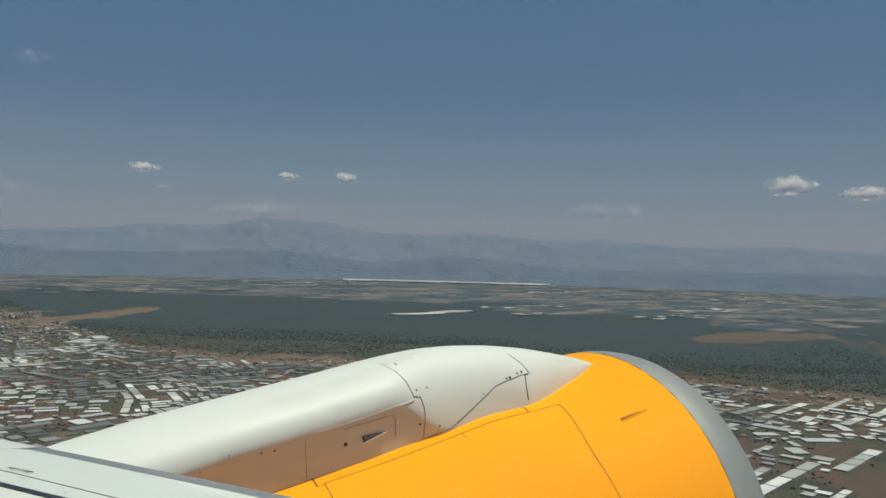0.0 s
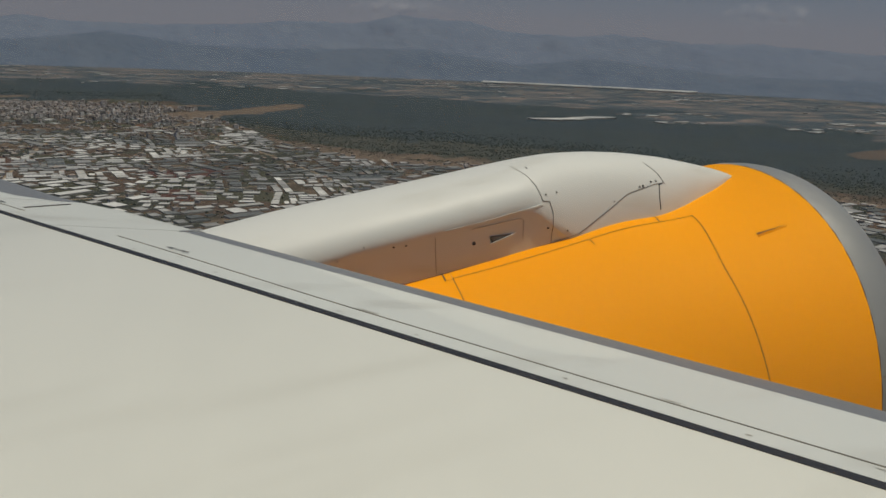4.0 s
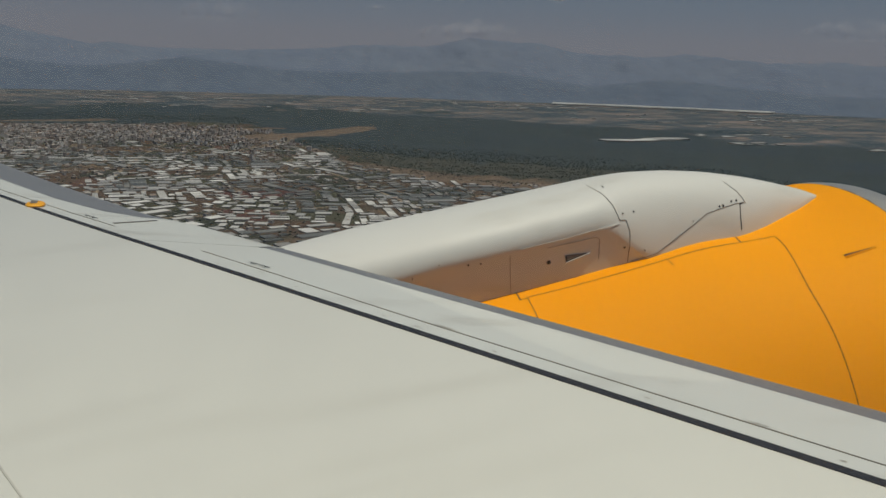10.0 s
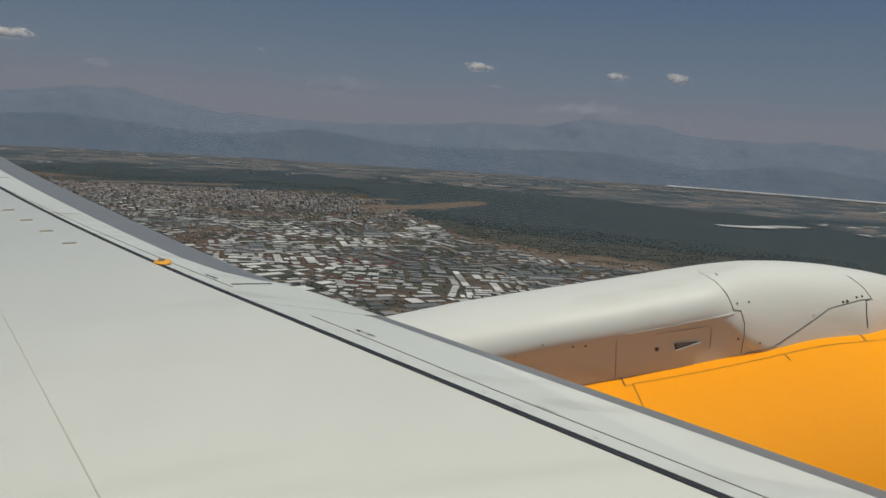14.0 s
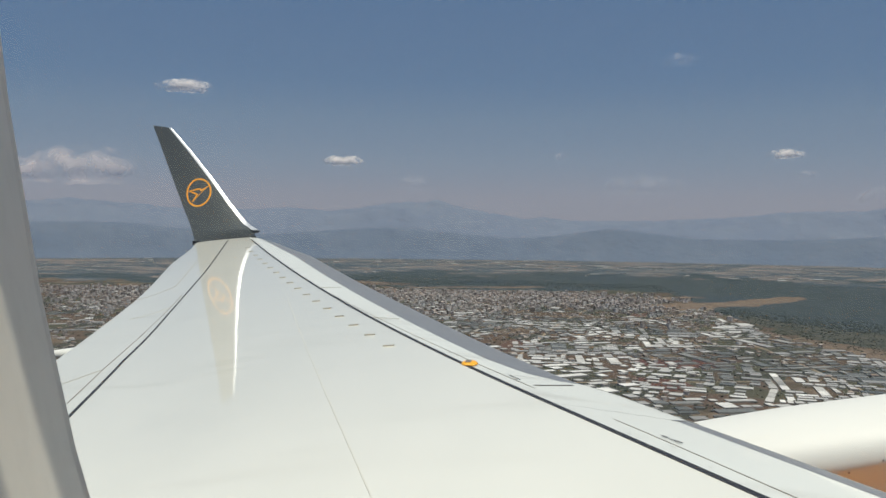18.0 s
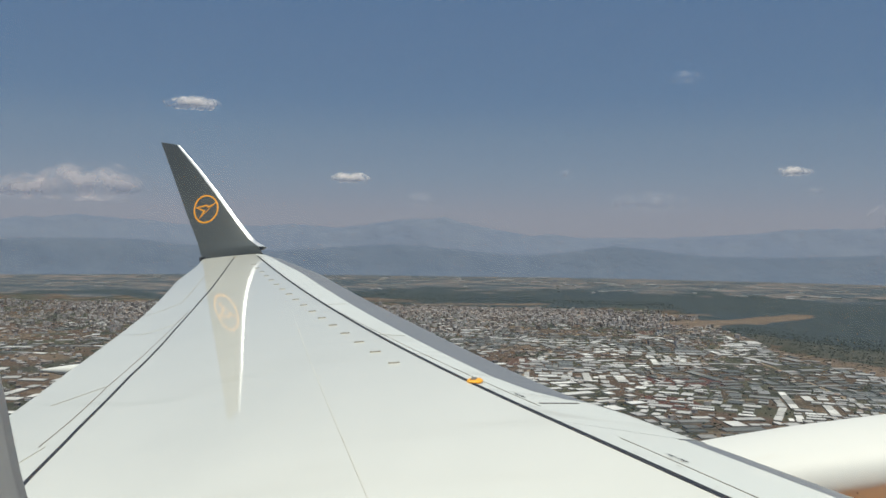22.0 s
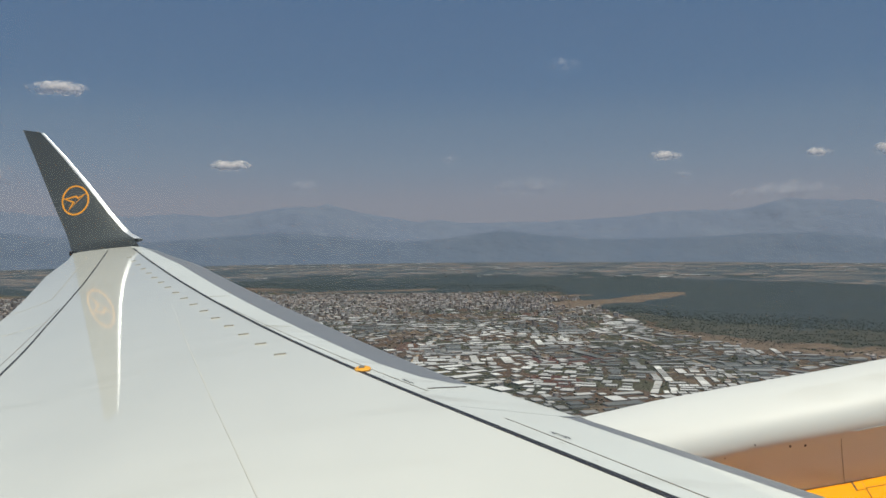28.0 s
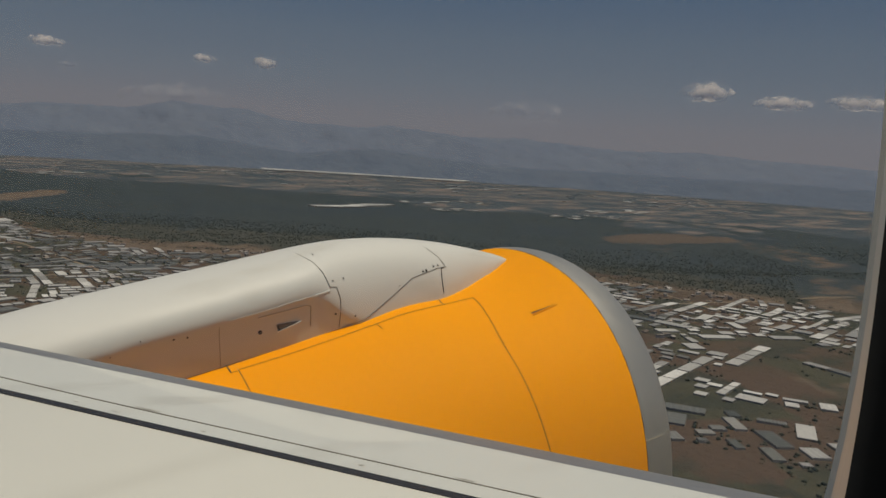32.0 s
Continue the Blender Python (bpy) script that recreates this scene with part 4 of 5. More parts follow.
FRONT = [(-180, -1), (-60, 0.2), (-30, 0.4), (-22, -0.3), (-12, 0.3), (-3, -0.4), (3, 0.35), (9, -0.3), (16, -0.2), (24, 0.2), (30, -0.6), (36, 0.0), (44, -0.7), (60, -0.5), (90, -0.8), (180, -1)]


def mountains(name, pts, r0, r1, material, seed, label):
    v, f = [], []
    azs = list(np.linspace(-60, 88, 520)) + list(np.linspace(90, 298, 60))
    m = 22
    for k in range(m + 1):
        for a in azs:
            aw = a if a <= 180 else a - 360
            s = k / m
            r = r0 + (r1 - r0) * s
            x, y = r * math.sin(radians(a)), r * math.cos(radians(a))
            el = interp(aw, pts) - 0.2
            crest = r1 * math.tan(radians(el)) - GROUND_Z
            p = Vector((x * 0.0022, y * 0.0022, seed))
            q = Vector((x * 0.009, y * 0.009, seed + 4))
            rid = 0.55 * (1 - abs(noise.noise(p)) * 2) + 0.28 * (1 - abs(noise.noise(q)) * 2) + 0.17 * (1 - abs(noise.noise(q * 2.3)) * 2)
            rise = smoothstep(0, 0.85, s)
            h = crest * (rise * (0.95 + 0.05 * rid) + 0.26 * rid * rise * (1 - s) * 2)
            if k == m:
                h -= 10
            v.append((x, y, h - 2))
    n = len(azs)
    for i in range(m):
        for j in range(n):
            f.append((i * n + j, i * n + (j + 1) % n, (i + 1) * n + (j + 1) % n, (i + 1) * n + j)[::-1])
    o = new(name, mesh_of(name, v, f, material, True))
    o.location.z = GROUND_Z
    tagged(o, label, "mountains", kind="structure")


# base colours carry the aerial haze; the farther range is painted paler
mountains("mountain_range", RIDGE, 3560, 4560, hazed_mountain_material("far_hills_painted_haze", (0.128, 0.158, 0.222), (0.152, 0.178, 0.230)), 1.3, "mountain range along the horizon, distance haze painted in as blue grey")
mountains("foothills", FRONT, 3460, 3900, hazed_mountain_material("near_hills_painted_haze", (0.096, 0.126, 0.180), (0.120, 0.145, 0.190)), 8.9, "foothills below the range, distance haze painted in as blue grey")


# ---------------- greenhouses ----------------
def plastic(name, stops, rough=0.5, spec=0.4):
    m = bpy.data.materials.new(name)
    m.use_nodes = True
    t = m.node_tree
    b = t.nodes["Principled BSDF"]
    b.inputs["Roughness"].default_value = rough
    b.inputs["Specular IOR Level"].default_value = spec
    oi, gi = t.nodes.new("ShaderNodeObjectInfo"), t.nodes.new("ShaderNodeNewGeometry")
    ad = t.nodes.new("ShaderNodeMath")
    ad.operation = "ADD"
    t.links.new(oi.outputs["Random"], ad.inputs[0])
    t.links.new(gi.outputs["Random Per Island"], ad.inputs[1])
    fr = t.nodes.new("ShaderNodeMath")
    fr.operation = "FRACT"
    t.links.new(ad.outputs[0], fr.inputs[0])
    r = t.nodes.new("ShaderNodeValToRGB")
    el = r.color_ramp.elements
    el[0].position, el[0].color = stops[0][0], (*stops[0][1], 1)
    el[1].position, el[1].color = stops[1][0], (*stops[1][1], 1)
    for p, c in stops[2:]:
        el.new(p).color = (*c, 1)
    t.links.new(fr.outputs[0], r.inputs[0])
    tc = t.nodes.new("ShaderNodeTexCoord")
    n = t.nodes.new("ShaderNodeTexNoise")
    n.inputs["Scale"].default_value, n.inputs["Detail"].default_value = 0.25, 5
    t.links.new(tc.outputs["Object"], n.inputs["Vector"])
    x = t.nodes.new("ShaderNodeMix")
    x.data_type, x.blend_type = "RGBA", "MULTIPLY"
    x.inputs["Factor"].default_value = 0.45
    t.links.new(r.outputs[0], x.inputs["A"])
    t.links.new(n.outputs["Fac"], x.inputs["B"])
    t.links.new(x.outputs["Result"], b.inputs["Base Color"])
    return m


FILMS = [plastic("greenhouse_film", [(0.0, (0.40, 0.395, 0.38)), (0.5, (0.54, 0.53, 0.51)), (1.0, (0.80, 0.79, 0.765))]),
         plastic("dusty_film", [(0.0, (0.25, 0.25, 0.245)), (0.6, (0.38, 0.375, 0.365)), (1.0, (0.58, 0.57, 0.55))]),
         plastic("shade_net", [(0.0, (0.075, 0.085, 0.08)), (0.6, (0.16, 0.165, 0.155)), (1.0, (0.30, 0.295, 0.28))])]


def tone(x, y):
    """Which film covers the roofs of a farm."""
    k = noise.noise(Vector((x * 0.011, y * 0.011, 12.3))) + 0.25 * noise.noise(Vector((x * 0.07, y * 0.07, 2.3)))
    return 0 if k > 0.06 else 1 if k > -0.17 else 2


SIDES = plastic("greenhouse_sides", [(0.0, (0.16, 0.16, 0.15)), (1.0, (0.36, 0.35, 0.33))])


def greenhouse_geo(w, l, spans, wall=2.4, rise=0.55):
    """Walls, and a roof of gabled spans side by side."""
    wv = [(x, y, z) for z in (0, wall) for x, y in ((-w / 2, -l / 2), (w / 2, -l / 2), (w / 2, l / 2), (-w / 2, l / 2))]
    wf = [(0, 1, 5, 4), (1, 2, 6, 5), (2, 3, 7, 6), (3, 0, 4, 7)]
    rv, rf = [], []
    for i in range(spans):
        x0, x1 = -w / 2 + w * i / spans, -w / 2 + w * (i + 1) / spans
        if not rv:
            rv += [(x0, -l / 2, wall), (x0, l / 2, wall)]
        k = len(rv) - 2
        rv += [((x0 + x1) / 2, -l / 2, wall + rise), ((x0 + x1) / 2, l / 2, wall + rise), (x1, -l / 2, wall), (x1, l / 2, wall)]
        rf += [(k, k + 2, k + 3, k + 1), (k + 2, k + 4, k + 5, k + 3), (k, k + 4, k + 2), (k + 1, k + 3, k + 5)]
    return wv, wf, rv, rf


GH_KINDS = []
for w, l, s in ((40, 20, 5), (24, 34, 3), (56, 22, 7), (22, 20, 3), (36, 30, 4), (70, 24, 8)):
    wv, wf, rv, rf = greenhouse_geo(w, l, s)
    GH_KINDS.append((w, l, mesh_of("greenhouse_walls", wv, wf, SIDES), [mesh_of("greenhouse_roof", rv, rf, m) for m in FILMS], (wv, wf, rv, rf)))


def parcel_turn(x, y):
    return 0.25 + 1.1 * noise.noise(Vector((round(x / 110) * 0.7, round(y / 140) * 0.7, 2.2)))


spots = []


def open_field(x, y):
    """Whether greenhouses may stand at a place."""
    if y > forest_edge(x) - 95 or y < 150 or (x > 700 and math.hypot(x - 860, y - 330) < 120):
        return False
    if y > 1180 and x < 250 and rng.random() < 0.88 or x < -0.38 * y and rng.random() < 0.93:
        return False
    if x > 430 and y < 520 and noise.noise(Vector((x * 0.011, y * 0.011, 5.5))) < -0.06:
        return False
    return noise.noise(Vector((x * 0.012, y * 0.012, 4.4))) > -0.33 and spit(x, y) < 0.1 and clearing(x, y) < 0.3


cells_taken = {}
for i in range(44000):
    r = 330 * (1500 / 330) ** rng.random() if i % 3 else rng.uniform(330, 1500)
    a = radians(rng.uniform(-46, 72))
    px, py = r * math.sin(a), r * math.cos(a)
    if not open_field(px, py):
        continue
    k = rng.randrange(len(GH_KINDS))
    sc = rng.uniform(0.18, 0.48)
    tn = parcel_turn(px, py) + rng.choice((0, 0, 0, math.pi / 2)) + rng.uniform(-0.05, 0.05)
    w, l = GH_KINDS[k][0] * sc, GH_KINDS[k][1] * sc
    along = rng.random() < 0.6
    for q in range(rng.choice((1, 2, 3, 4, 6))):
        o = q * ((w if along else l) + rng.uniform(0.2, 1.2))
        x = px + o * (math.cos(tn) if along else -math.sin(tn))
        y = py + o * (math.sin(tn) if along else math.cos(tn))
        c, sn = abs(math.cos(tn)), abs(math.sin(tn))
        hx, hy = (w * c + l * sn) / 2, (w * sn + l * c) / 2
        if y > forest_edge(x) - 95:
            break
        cx, cy = int(x // 30), int(y // 30)
        near = [b for u in (-1, 0, 1) for v in (-1, 0, 1) for b in cells_taken.get((cx + u, cy + v), ())]
        if any(abs(x - b[0]) < hx * 0.9 + b[2] * 0.9 and abs(y - b[1]) < hy * 0.9 + b[3] * 0.9 for b in near):
            break
        cells_taken.setdefault((cx, cy), []).append((x, y, hx, hy))
        spots.append((x, y, k, max(hx, hy), sc * (rng.uniform(0.9, 1.0) if q else 1), tn))
spots.sort(key=lambda q: math.hypot(q[0], q[1]))
for x, y, k, rad, sc, tn in spots[:290]:
    g = new("greenhouse", GH_KINDS[k][2])
    g.matrix_world = Matrix.Translation((x, y, GROUND_Z - 0.1 + hill(x, y))) @ Matrix.Rotation(tn, 4, "Z") @ Matrix.Diagonal((sc, sc, 0.5, 1))
    tagged(g, "long low greenhouse with whitish plastic film roof among fields", "greenhouse", "greenhouses on the plain")
    part("roof", GH_KINDS[k][3][tone(x, y)], g)


def joined(name, items, material, label, category):
    """Many small solids in one mesh. items: verts, faces, matrix."""
    v, f = [], []
    for verts, faces, m in items:
        k = len(v)
        v += [m @ Vector(p) for p in verts]
        f += [tuple(i + k for i in q) for q in faces]
    return tagged(new(name, mesh_of(name, v, f, material)), label, category, kind="stuff")


far_items_r, far_items_w = [[], [], []], []
for x, y, k, rad, sc, tn in spots[290:]:
    m = Matrix.Translation((x, y, GROUND_Z - 0.1 + hill(x, y))) @ Matrix.Rotation(tn, 4, "Z") @ Matrix.Diagonal((sc, sc, 0.5, 1))
    wv, wf, rv, rf = GH_KINDS[k][4]
    far_items_r[tone(x, y)].append((rv, rf, m))
    far_items_w.append((wv, wf, m))
# scattered farm clusters in the forest, and the long bright strip far off on the plain
for ax, ay, n, sx, sy, sz in ((900, 1390, 10, 45, 10, 1.0), (990, 1400, 7, 30, 8, 1.0), (1130, 1290, 9, 60, 25, 0.5), (1400, 1150, 12, 90, 40, 0.5), (1620, 1260, 14, 120, 50, 0.5), (1250, 1480, 8, 120, 40, 0.5),
                              (620, 2300, 6, 80, 20, 0.7), (1900, 2050, 10, 200, 60, 0.7), (300, 2900, 16, 500, 150, 0.7), (1300, 2700, 16, 400, 150, 0.7), (-700, 3000, 16, 500, 150, 0.7), (2300, 1500, 10, 200, 120, 0.6)):
    for _ in range(n):
        x, y = ax + rng.uniform(-sx, sx), ay + rng.uniform(-sy, sy)
        wv, wf, rv, rf = GH_KINDS[rng.randrange(6)][4]
        m = Matrix.Translation((x, y, GROUND_Z + hill(x, y) + 1)) @ Matrix.Rotation(rng.uniform(-0.2, 0.2), 4, "Z") @ Matrix.Diagonal((sz, sz, sz, 1))
        far_items_r[0].append((rv, rf, m))
        far_items_w.append((wv, wf, m))
for i in range(150):
    a, r = radians(rng.uniform(-36, 62)), rng.uniform(2250, 3350)
    wv, wf, rv, rf = GH_KINDS[rng.randrange(6)][4]
    m = Matrix.Translation((r * math.sin(a), r * math.cos(a), GROUND_Z + 3)) @ Matrix.Rotation(-a + rng.uniform(-0.2, 0.2), 4, "Z") @ Matrix.Diagonal((rng.uniform(0.2, 0.7), 0.4, 0.7, 1))
    far_items_r[rng.choice((0, 0, 1))].append((rv, rf, m))
    far_items_w.append((wv, wf, m))
for i in range(130):
    a = radians(28.2 + 13.2 * rng.random())
    r = 3380 + rng.uniform(-40, 90)
    wv, wf, rv, rf = GH_KINDS[5][4]
    m = Matrix.Translation((r * math.sin(a), r * math.cos(a), GROUND_Z + 2)) @ Matrix.Rotation(-a, 4, "Z") @ Matrix.Diagonal((1.2, 1.0, 1.0, 1))
    far_items_r[0].append((rv, rf, m))
    far_items_r[0].append((wv, wf, m))
for k, words in enumerate(("whitish plastic greenhouse roofs spread over the plain", "dusty grey plastic greenhouse roofs spread over the plain", "dark netted greenhouse roofs spread over the plain")):
    joined("far_greenhouse_roofs", far_items_r[k], FILMS[k], words, "greenhouses")
joined("far_greenhouse_walls", far_items_w, SIDES, "pale greenhouse side walls spread over the plain", "greenhouses")

# ---------------- town ----------------
WALLS = plastic("town_walls", [(0.0, (0.20, 0.175, 0.155)), (0.4, (0.34, 0.31, 0.29)), (0.75, (0.50, 0.47, 0.45)), (1.0, (0.80, 0.78, 0.76))], 0.9, 0.1)
ROOFS = plastic("town_roofs", [(0.0, (0.15, 0.12, 0.10)), (0.5, (0.30, 0.22, 0.17)), (1.0, (0.45, 0.42, 0.39))])
PANES = mat("dark_window_glass", (0.03, 0.035, 0.04), rough=0.2, vary=0.1, scale=0.3)


def block_geo(w, d, h):
    v = [(x, y, z) for z in (0, h) for x, y in ((-w / 2, -d / 2), (w / 2, -d / 2), (w / 2, d / 2), (-w / 2, d / 2))]
    o = 0.12
    v += [(x, y, z) for z in (h, h + 0.35) for x, y in ((-w / 2 - o, -d / 2 - o), (w / 2 + o, -d / 2 - o), (w / 2 + o, d / 2 + o), (-w / 2 - o, d / 2 + o))]
    f = [(0, 1, 5, 4), (1, 2, 6, 5), (2, 3, 7, 6), (3, 0, 4, 7), (8, 9, 13, 12), (9, 10, 14, 13), (10, 11, 15, 14), (11, 8, 12, 15), (12, 13, 14, 15)]
    return v, f


def apartment(w, d, floors):
    """A block with storeys, rows of window openings, and a flat roof with a stair house."""
    h = floors * 2.6
    g = new("apartment_building", mesh_of("apartment_walls", *block_geo(w, d, h), WALLS))
    rv, rf = block_geo(w * 0.35, d * 0.4, 1.8)
    part("stair_house", mesh_of("stair_house", [(x, y, z + h + 0.8) for x, y, z in rv], rf, WALLS), g)
    n = max(2, int(w / 3))
    for fl in range(floors):
        v, f = [], []
        for i in range(n):
            x = -w / 2 + w * (i + 0.5) / n
            k = len(v)
            z = fl * 2.6 + 0.9
            v += [(x - 0.75, -d / 2 - 0.03, z), (x + 0.75, -d / 2 - 0.03, z), (x + 0.75, -d / 2 - 0.03, z + 1.3), (x - 0.75, -d / 2 - 0.03, z + 1.3)]
            f.append((k, k + 1, k + 2, k + 3))
        tagged(part("window_row", mesh_of("window_row", v, f, PANES), g, "dark windows of one storey"), kind="stuff")
    return tagged(g, "pale multi-storey apartment block in the town", "building", "apartment blocks of the town")


base_blocks = [apartment(14, 9, 5), apartment(10, 9, 7), apartment(18, 10, 4)]


def town_spot():
    while True:
        x = rng.triangular(-1400, 260, 0)
        y = rng.triangular(1080, 1700, 1480) - 0.12 * max(-x - 300, 0)
        if y > forest_edge(x) - 40 or spit(x, y) > 0.05:
            continue
        dens = noise.noise(Vector((x * 0.004, y * 0.004, 1.7))) + 0.75 - 0.4 * smoothstep(1400, 1100, y)
        if rng.random() < dens:
            return x, y


for i in range(70):
    x, y = town_spot()
    m = Matrix.Translation((x, y, GROUND_Z + hill(x, y) - 0.3)) @ Matrix.Rotation(rng.uniform(-0.5, 0.5), 4, "Z")
    if i < 3:
        base_blocks[i].matrix_basis = m @ Matrix.Scale(0.55, 4)
    else:
        copy_thing(base_blocks[i % 3], m)
items, roofs = [], []
for i in range(13500):
    x, y = town_spot() if i < 7500 else (rng.uniform(-900, 1000), rng.uniform(330, 1250))
    if i >= 7500:
        near = [b for u in (-1, 0, 1) for v in (-1, 0, 1) for b in cells_taken.get((int(x // 30) + u, int(y // 30) + v), ())]
        if y > forest_edge(x) - 60 or any(abs(x - b[0]) < b[2] + 2 and abs(y - b[1]) < b[3] + 2 for b in near):
            continue
    w, d = rng.uniform(2.6, 6.2), rng.uniform(2.6, 5)
    h = rng.choice((1.5, 2.6, 2.6, 3.6, 4.6, 6.2)) if i < 7500 else rng.choice((1.4, 2.4))
    m = Matrix.Translation((x, y, GROUND_Z + hill(x, y) - 0.3)) @ Matrix.Rotation(parcel_turn(x, y) + rng.uniform(-0.3, 0.3), 4, "Z")
    v, f = block_geo(w, d, h)
    if rng.random() < 0.45:
        items.append((v[:8], f[:4], m))
        o = 0.25
        roofs.append(([(-w / 2 - o, -d / 2 - o, h - 0.1), (w / 2 + o, -d / 2 - o, h - 0.1), (w / 2 + o, d / 2 + o, h - 0.1), (-w / 2 - o, d / 2 + o, h - 0.1), (-w / 4, 0, h + 0.9), (w / 4, 0, h + 0.9)],
                      [(0, 1, 5, 4), (1, 2, 5), (2, 3, 4, 5), (3, 0, 4)], m))
    else:
        items.append((v, f, m))
joined("town_houses", items, WALLS, "crowded pale houses of a town on the plain", "houses")
joined("town_roofs", roofs, ROOFS, "reddish hipped roofs of town houses", "roofs")

# ---------------- dirt tracks between the farms ----------------
TRACK = mat("dusty_track", (0.30, 0.24, 0.18), rough=0.95, vary=0.3, scale=0.05, spec=0.05)


def dirt_track(x0, y0, x1, y1, width, bend):
    """A pale farm track, laid just over the ground."""
    a, b = Vector((x0, y0, 0)), Vector((x1, y1, 0))
    side = (b - a).cross(Vector((0, 0, 1))).normalized()
    rows = []
    for k in range(25):
        t = k / 24
        c = a.lerp(b, t) + side * (bend * math.sin(math.pi * t) + 5 * noise.noise(Vector((x0 + 4 * t, y0, 0.5))))
        w = width * (1 + 0.3 * noise.noise(Vector((t * 9, x0, y1))))
        z = GROUND_Z + max(hill(c.x, c.y), hill(c.x + w, c.y), hill(c.x - w, c.y)) + 0.12
        rows.append([Vector((c.x + side.x * o, c.y + side.y * o, z)) for o in (-w, w)])
    tagged(new("dirt_track", grid_mesh("dirt_track", rows, TRACK, flip=True)), "pale dusty farm track between greenhouses", "track", kind="structure")


for q in ((-420, 620, 330, 760, 1.4, 20), (-60, 380, 40, 1320, 1.6, -30), (240, 420, 180, 1080, 1.4, 25), (-520, 930, 300, 1010, 1.5, -18), (430, 420, 560, 740, 1.3, 12), (-260, 480, -330, 1250, 1.5, 22),
          (330, 470, 860, 350, 1.4, -16), (60, 1120, 245, 1400, 1.8, 12), (-700, 1150, 120, 1230, 1.7, 24), (620, 300, 700, 560, 1.2, 8)):
    dirt_track(*q)

# ---------------- trees ----------------
LEAF = plastic("foliage", [(0.0, (0.044, 0.058, 0.054)), (0.5, (0.058, 0.074, 0.064)), (1.0, (0.078, 0.088, 0.070))], 1.0, 0.0)


def clump():
    v, f = [], []
    n = 6
    for k, (r, z) in enumerate(((0.55, 0.0), (1.0, 0.35), (0.75, 0.8))):
        for i in range(n):
            a = 2 * math.pi * (i + 0.5 * k) / n + rng.uniform(-0.2, 0.2)
            q = r * rng.uniform(0.75, 1.2)
            v.append((q * math.cos(a), q * math.sin(a), z + rng.uniform(-0.08, 0.08)))
    v.append((rng.uniform(-0.2, 0.2), rng.uniform(-0.2, 0.2), 1.15))
    for k in range(2):
        for i in range(n):
            a, b = k * n + i, k * n + (i + 1) % n
            f += [(a, b, b + n), (a, b + n, a + n)]
    for i in range(n):
        f.append((2 * n + i, 2 * n + (i + 1) % n, 3 * n))
    return np.array(v), f


CLUMPS = [clump() for _ in range(6)]


def trees(name, places, label):
    v, f = [], []
    off = 0
    for x, y, s in places:
        cv, cf = CLUMPS[rng.randrange(6)]
        a = rng.uniform(0, 6.28)
        c, sn = math.cos(a) * s, math.sin(a) * s
        w = np.empty_like(cv)
        w[:, 0], w[:, 1], w[:, 2] = x + cv[:, 0] * c - cv[:, 1] * sn, y + cv[:, 0] * sn + cv[:, 1] * c, GROUND_Z + hill(x, y) - 0.4 + cv[:, 2] * s * 1.1
        v.append(w)
        f += [tuple(i + off for i in q) for q in cf]
        off += len(cv)
    tagged(new(name, mesh_of(name, np.concatenate(v).tolist(), f, LEAF, True)), label, "trees", kind="stuff")


pl = []
for i in range(15000):
    r = 330 * (1700 / 330) ** rng.random()
    a = radians(rng.uniform(-46, 74))
    x, y = r * math.sin(a), r * math.cos(a)
    if y > forest_edge(x) - 30 or (r > 1150 and rng.random() < 0.2) or noise.noise(Vector((x * 0.012, y * 0.012, 6.1))) < -0.05:
        continue
    pl.append((x, y, rng.uniform(0.5, 1.5)))
trees("farm_trees", pl, "dark green trees and hedges between the fields")
pl = []
while len(pl) < 26000:
    r = 480 * (2400 / 480) ** rng.random()
    a = radians(rng.uniform(-20, 78))
    x, y = r * math.sin(a), r * math.cos(a)
    e = forest_edge(x)
    if y < e - 60 or y > e + 420 or clearing(x, y) > 0.3 or spit(x, y) > 0.2:
        continue
    if y < e + 160 and rng.random() < 0.7 or rng.random() < (y - e) / 420:
        continue
    pl.append((x, y, rng.uniform(0.5, 1.35)))
trees("pine_forest", pl, "dark green pine forest crowns and scrub")

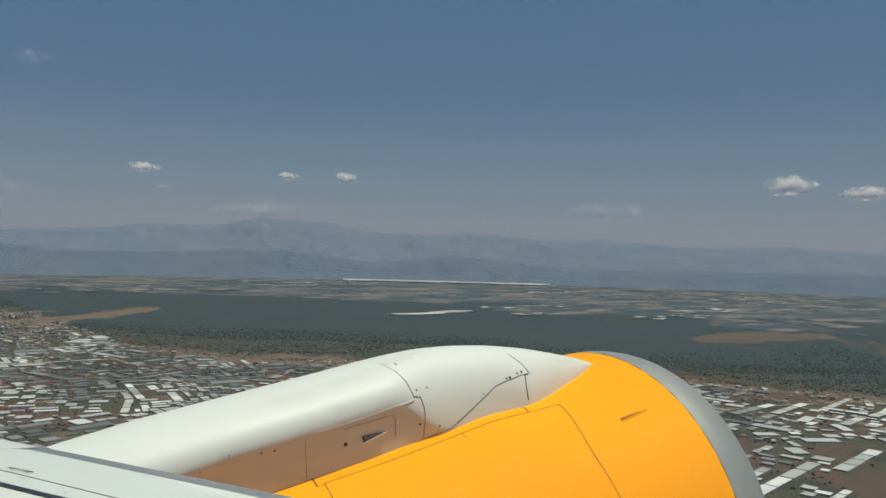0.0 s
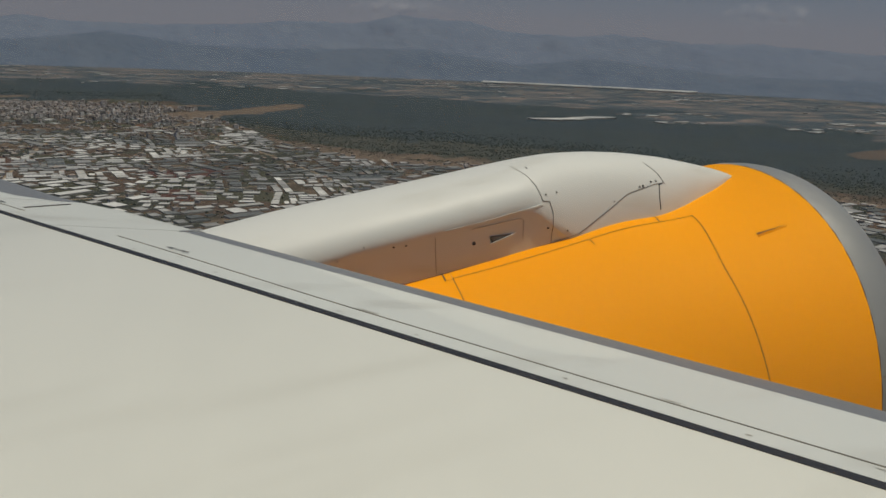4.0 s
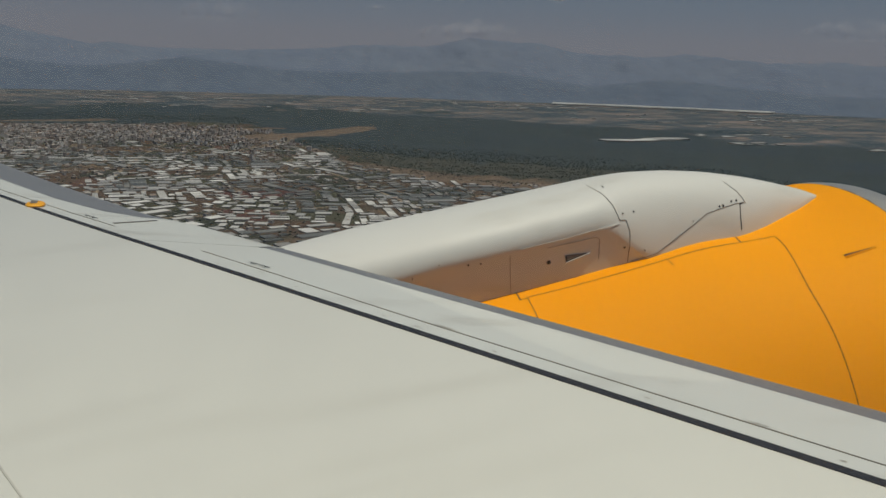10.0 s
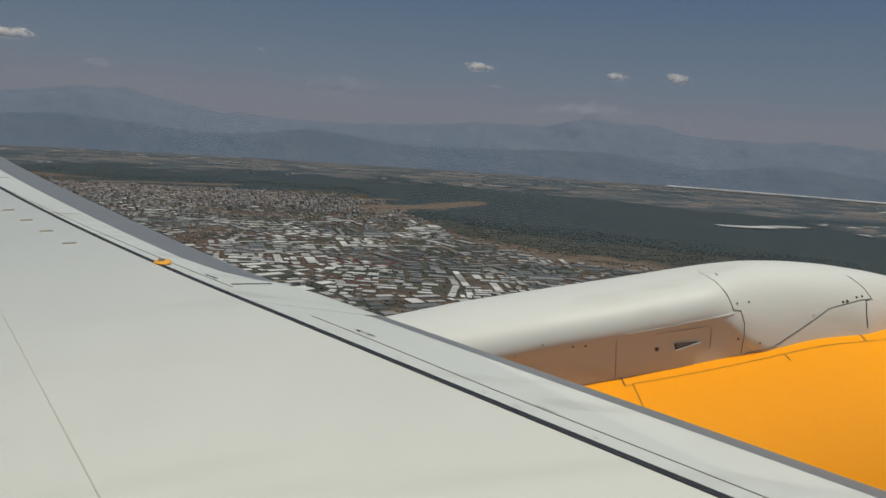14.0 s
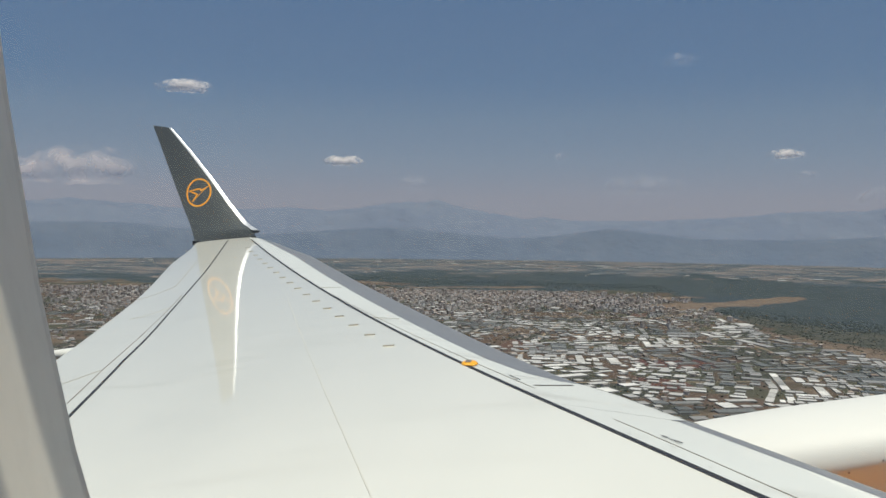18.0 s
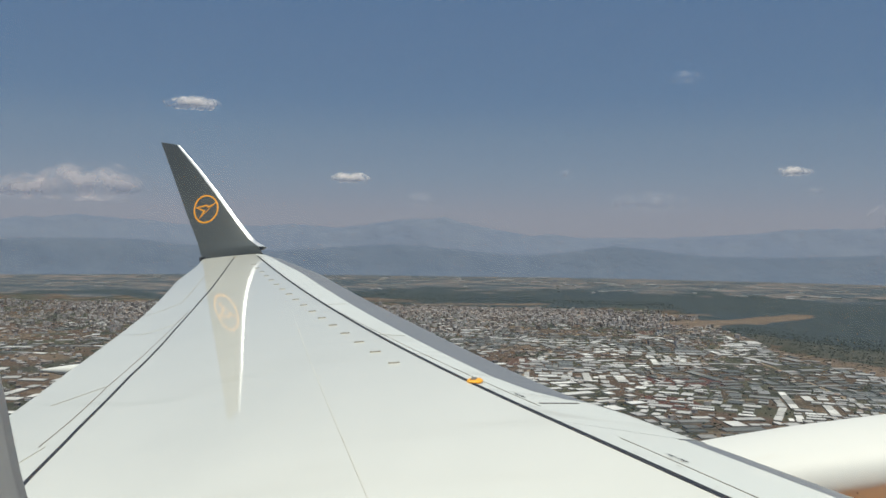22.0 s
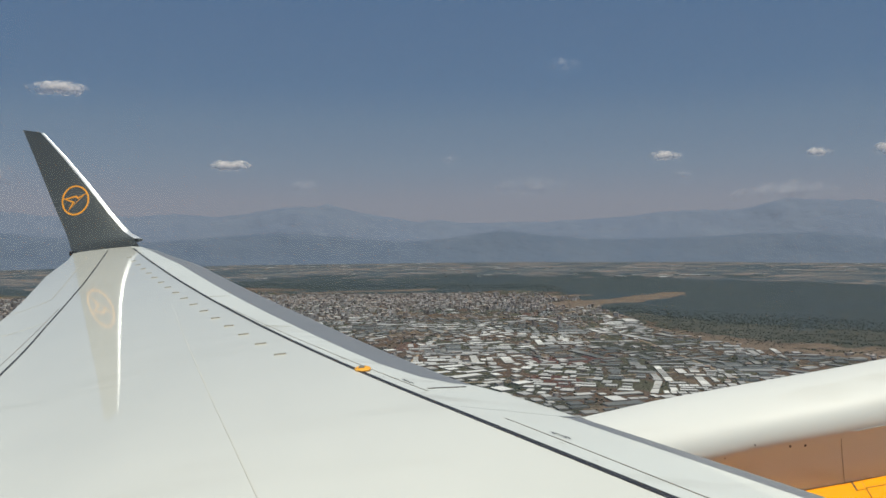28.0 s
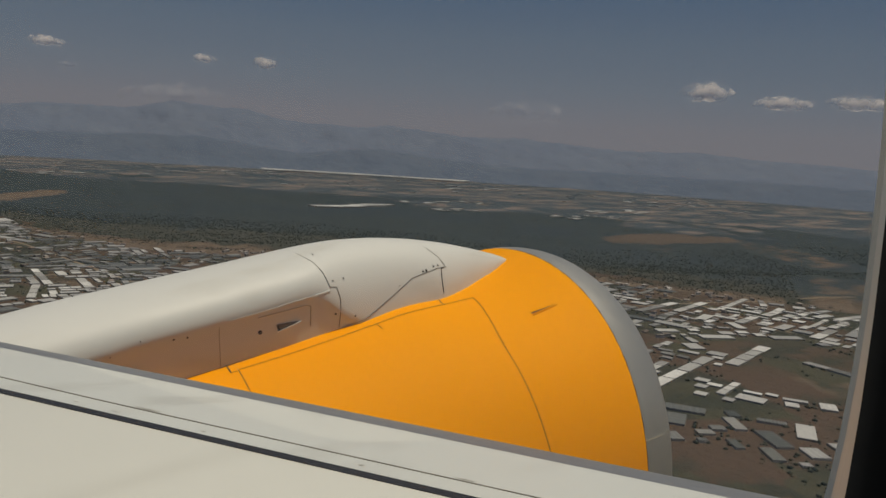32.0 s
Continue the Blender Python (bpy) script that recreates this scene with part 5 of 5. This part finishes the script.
# ---------------- clouds ----------------
def vapour(name, color, dense, noise_scale, ragged, soft):
    """Cloud: bright scattering mist whose density frays out from the middle in billows."""
    m = bpy.data.materials.new(name)
    m.use_nodes = True
    t = m.node_tree
    t.nodes.remove(t.nodes["Principled BSDF"])
    tc, oi = t.nodes.new("ShaderNodeTexCoord"), t.nodes.new("ShaderNodeObjectInfo")
    mp = t.nodes.new("ShaderNodeMapping")
    mp.inputs["Location"].default_value = (-0.5, 0, -0.44)
    mp.inputs["Scale"].default_value = (1, 0, 0.95)
    t.links.new(tc.outputs["Generated"], mp.inputs["Vector"])
    ln = t.nodes.new("ShaderNodeVectorMath")
    ln.operation = "LENGTH"
    t.links.new(mp.outputs[0], ln.inputs[0])
    nz = t.nodes.new("ShaderNodeTexNoise")
    nz.noise_dimensions = "4D"
    nz.inputs["Scale"].default_value, nz.inputs["Detail"].default_value, nz.inputs["Roughness"].default_value = noise_scale, 5, 0.52
    t.links.new(tc.outputs["Object"], nz.inputs["Vector"])
    w = t.nodes.new("ShaderNodeMath")
    w.operation = "MULTIPLY"
    w.inputs[1].default_value = 37.0
    t.links.new(oi.outputs["Random"], w.inputs[0])
    t.links.new(w.outputs[0], nz.inputs["W"])
    s1 = t.nodes.new("ShaderNodeMath")
    s1.operation = "MULTIPLY_ADD"
    s1.inputs[1].default_value = ragged
    t.links.new(nz.outputs["Fac"], s1.inputs[0])
    s2 = t.nodes.new("ShaderNodeMath")
    s2.operation = "SUBTRACT"
    s2.inputs[0].default_value = 0.46 - ragged * 0.5
    t.links.new(ln.outputs["Value"], s2.inputs[1])
    t.links.new(s2.outputs[0], s1.inputs[2])
    r = t.nodes.new("ShaderNodeMapRange")
    r.interpolation_type = "SMOOTHSTEP"
    r.inputs["From Min"].default_value, r.inputs["From Max"].default_value = 0.0, soft
    r.inputs["To Max"].default_value = dense
    t.links.new(s1.outputs[0], r.inputs["Value"])
    df, tr, tp = t.nodes.new("ShaderNodeBsdfDiffuse"), t.nodes.new("ShaderNodeBsdfTranslucent"), t.nodes.new("ShaderNodeBsdfTransparent")
    df.inputs[0].default_value = tr.inputs[0].default_value = (*color, 1)
    bp = t.nodes.new("ShaderNodeBump")
    bp.inputs["Strength"].default_value, bp.inputs["Distance"].default_value = 0.5, 0.25
    t.links.new(nz.outputs["Fac"], bp.inputs["Height"])
    t.links.new(bp.outputs[0], df.inputs["Normal"])
    a, b = t.nodes.new("ShaderNodeMixShader"), t.nodes.new("ShaderNodeMixShader")
    a.inputs[0].default_value = 0.5
    t.links.new(df.outputs[0], a.inputs[1])
    t.links.new(tr.outputs[0], a.inputs[2])
    t.links.new(r.outputs[0], b.inputs[0])
    t.links.new(tp.outputs[0], b.inputs[1])
    t.links.new(a.outputs[0], b.inputs[2])
    t.links.new(b.outputs[0], t.nodes["Material Output"].inputs[0])
    return m


CLOUD = vapour("cumulus", (1.0, 0.91, 0.86), 0.80, 1.0, 1.0, 0.40)
THIN = vapour("thin_cloud", (0.95, 0.90, 0.90), 0.22, 1.1, 1.9, 0.75)
BANK = vapour("hazy_cumulus", (0.98, 0.84, 0.80), 0.38, 1.3, 1.3, 0.5)


def cloud(az, el, wide, high, kind, r=4800):
    """A small cumulus, rounded above and flat below. wide, high: degrees."""
    k = r * math.tan(radians(1))
    asp = wide / high
    v, f = [], []
    n, m = 40, 16
    for i in range(m + 1):
        b = -math.pi / 2 + math.pi * i / m
        for j in range(n):
            a = 2 * math.pi * j / n
            x, y, z = asp * math.cos(b) * math.cos(a), 1.5 * math.cos(b) * math.sin(a), math.sin(b)
            z = z * 1.4 - 0.4 if z > 0 else z * 0.25 - 0.4
            q = 1 + 0.18 * noise.noise(Vector((x * 1.3 + az, y * 1.3, z * 1.3)))
            v.append((x * q, y * q, z * q))
    for i in range(m):
        for j in range(n):
            f.append((i * n + j, i * n + (j + 1) % n, (i + 1) * n + (j + 1) % n, (i + 1) * n + j))
    label = {"dense": "small white fair-weather cumulus cloud above the hills", "thin": "faint thin wisp of cloud above the hills", "bank": "hazy pinkish cumulus heap behind the hills"}[kind]
    o = new("cloud", mesh_of("cloud", v, f, {"dense": CLOUD, "thin": THIN, "bank": BANK}[kind], True))
    s = k * high * 0.62
    c = Vector((r * math.sin(radians(az)), r * math.cos(radians(az)), r * math.tan(radians(el + high * 0.45))))
    o.matrix_world = Matrix.Translation(c) @ Matrix.Rotation(-radians(az), 4, "Z") @ Matrix.Scale(s, 4)
    tagged(o, label, "cloud", "clouds", "stuff")


for az, el, w, h, kind in ((-26, 8.9, 3.6, 0.85, "dense"), (-15.5, 4.3, 2.6, 0.8, "dense"), (7.5, 11.1, 2.4, 0.8, "thin"), (-0.5, 4.9, 1.6, 0.5, "thin"), (14.3, 4.8, 2.0, 0.65, "dense"), (15.6, 3.6, 1.5, 0.45, "thin"),
                           (23.7, 4.7, 1.5, 0.55, "dense"), (27.7, 4.6, 1.6, 0.85, "dense"), (57.5, 4.2, 3.2, 1.4, "dense"), (62.3, 3.9, 3.6, 0.9, "dense"), (66.5, 4.0, 3.2, 1.0, "dense"),
                           (-32.5, 2.6, 7.5, 2.4, "bank"), (-36, 2.6, 4.0, 1.6, "bank"), (-43, 2.7, 5.0, 1.6, "bank"), (5.0, 2.6, 5.0, 1.3, "thin"), (22, 1.8, 6.0, 1.4, "thin"), (-10.5, 2.9, 2.2, 0.8, "thin"), (46, 2.4, 5.0, 1.3, "thin")):
    cloud(az, el, w, h, kind)
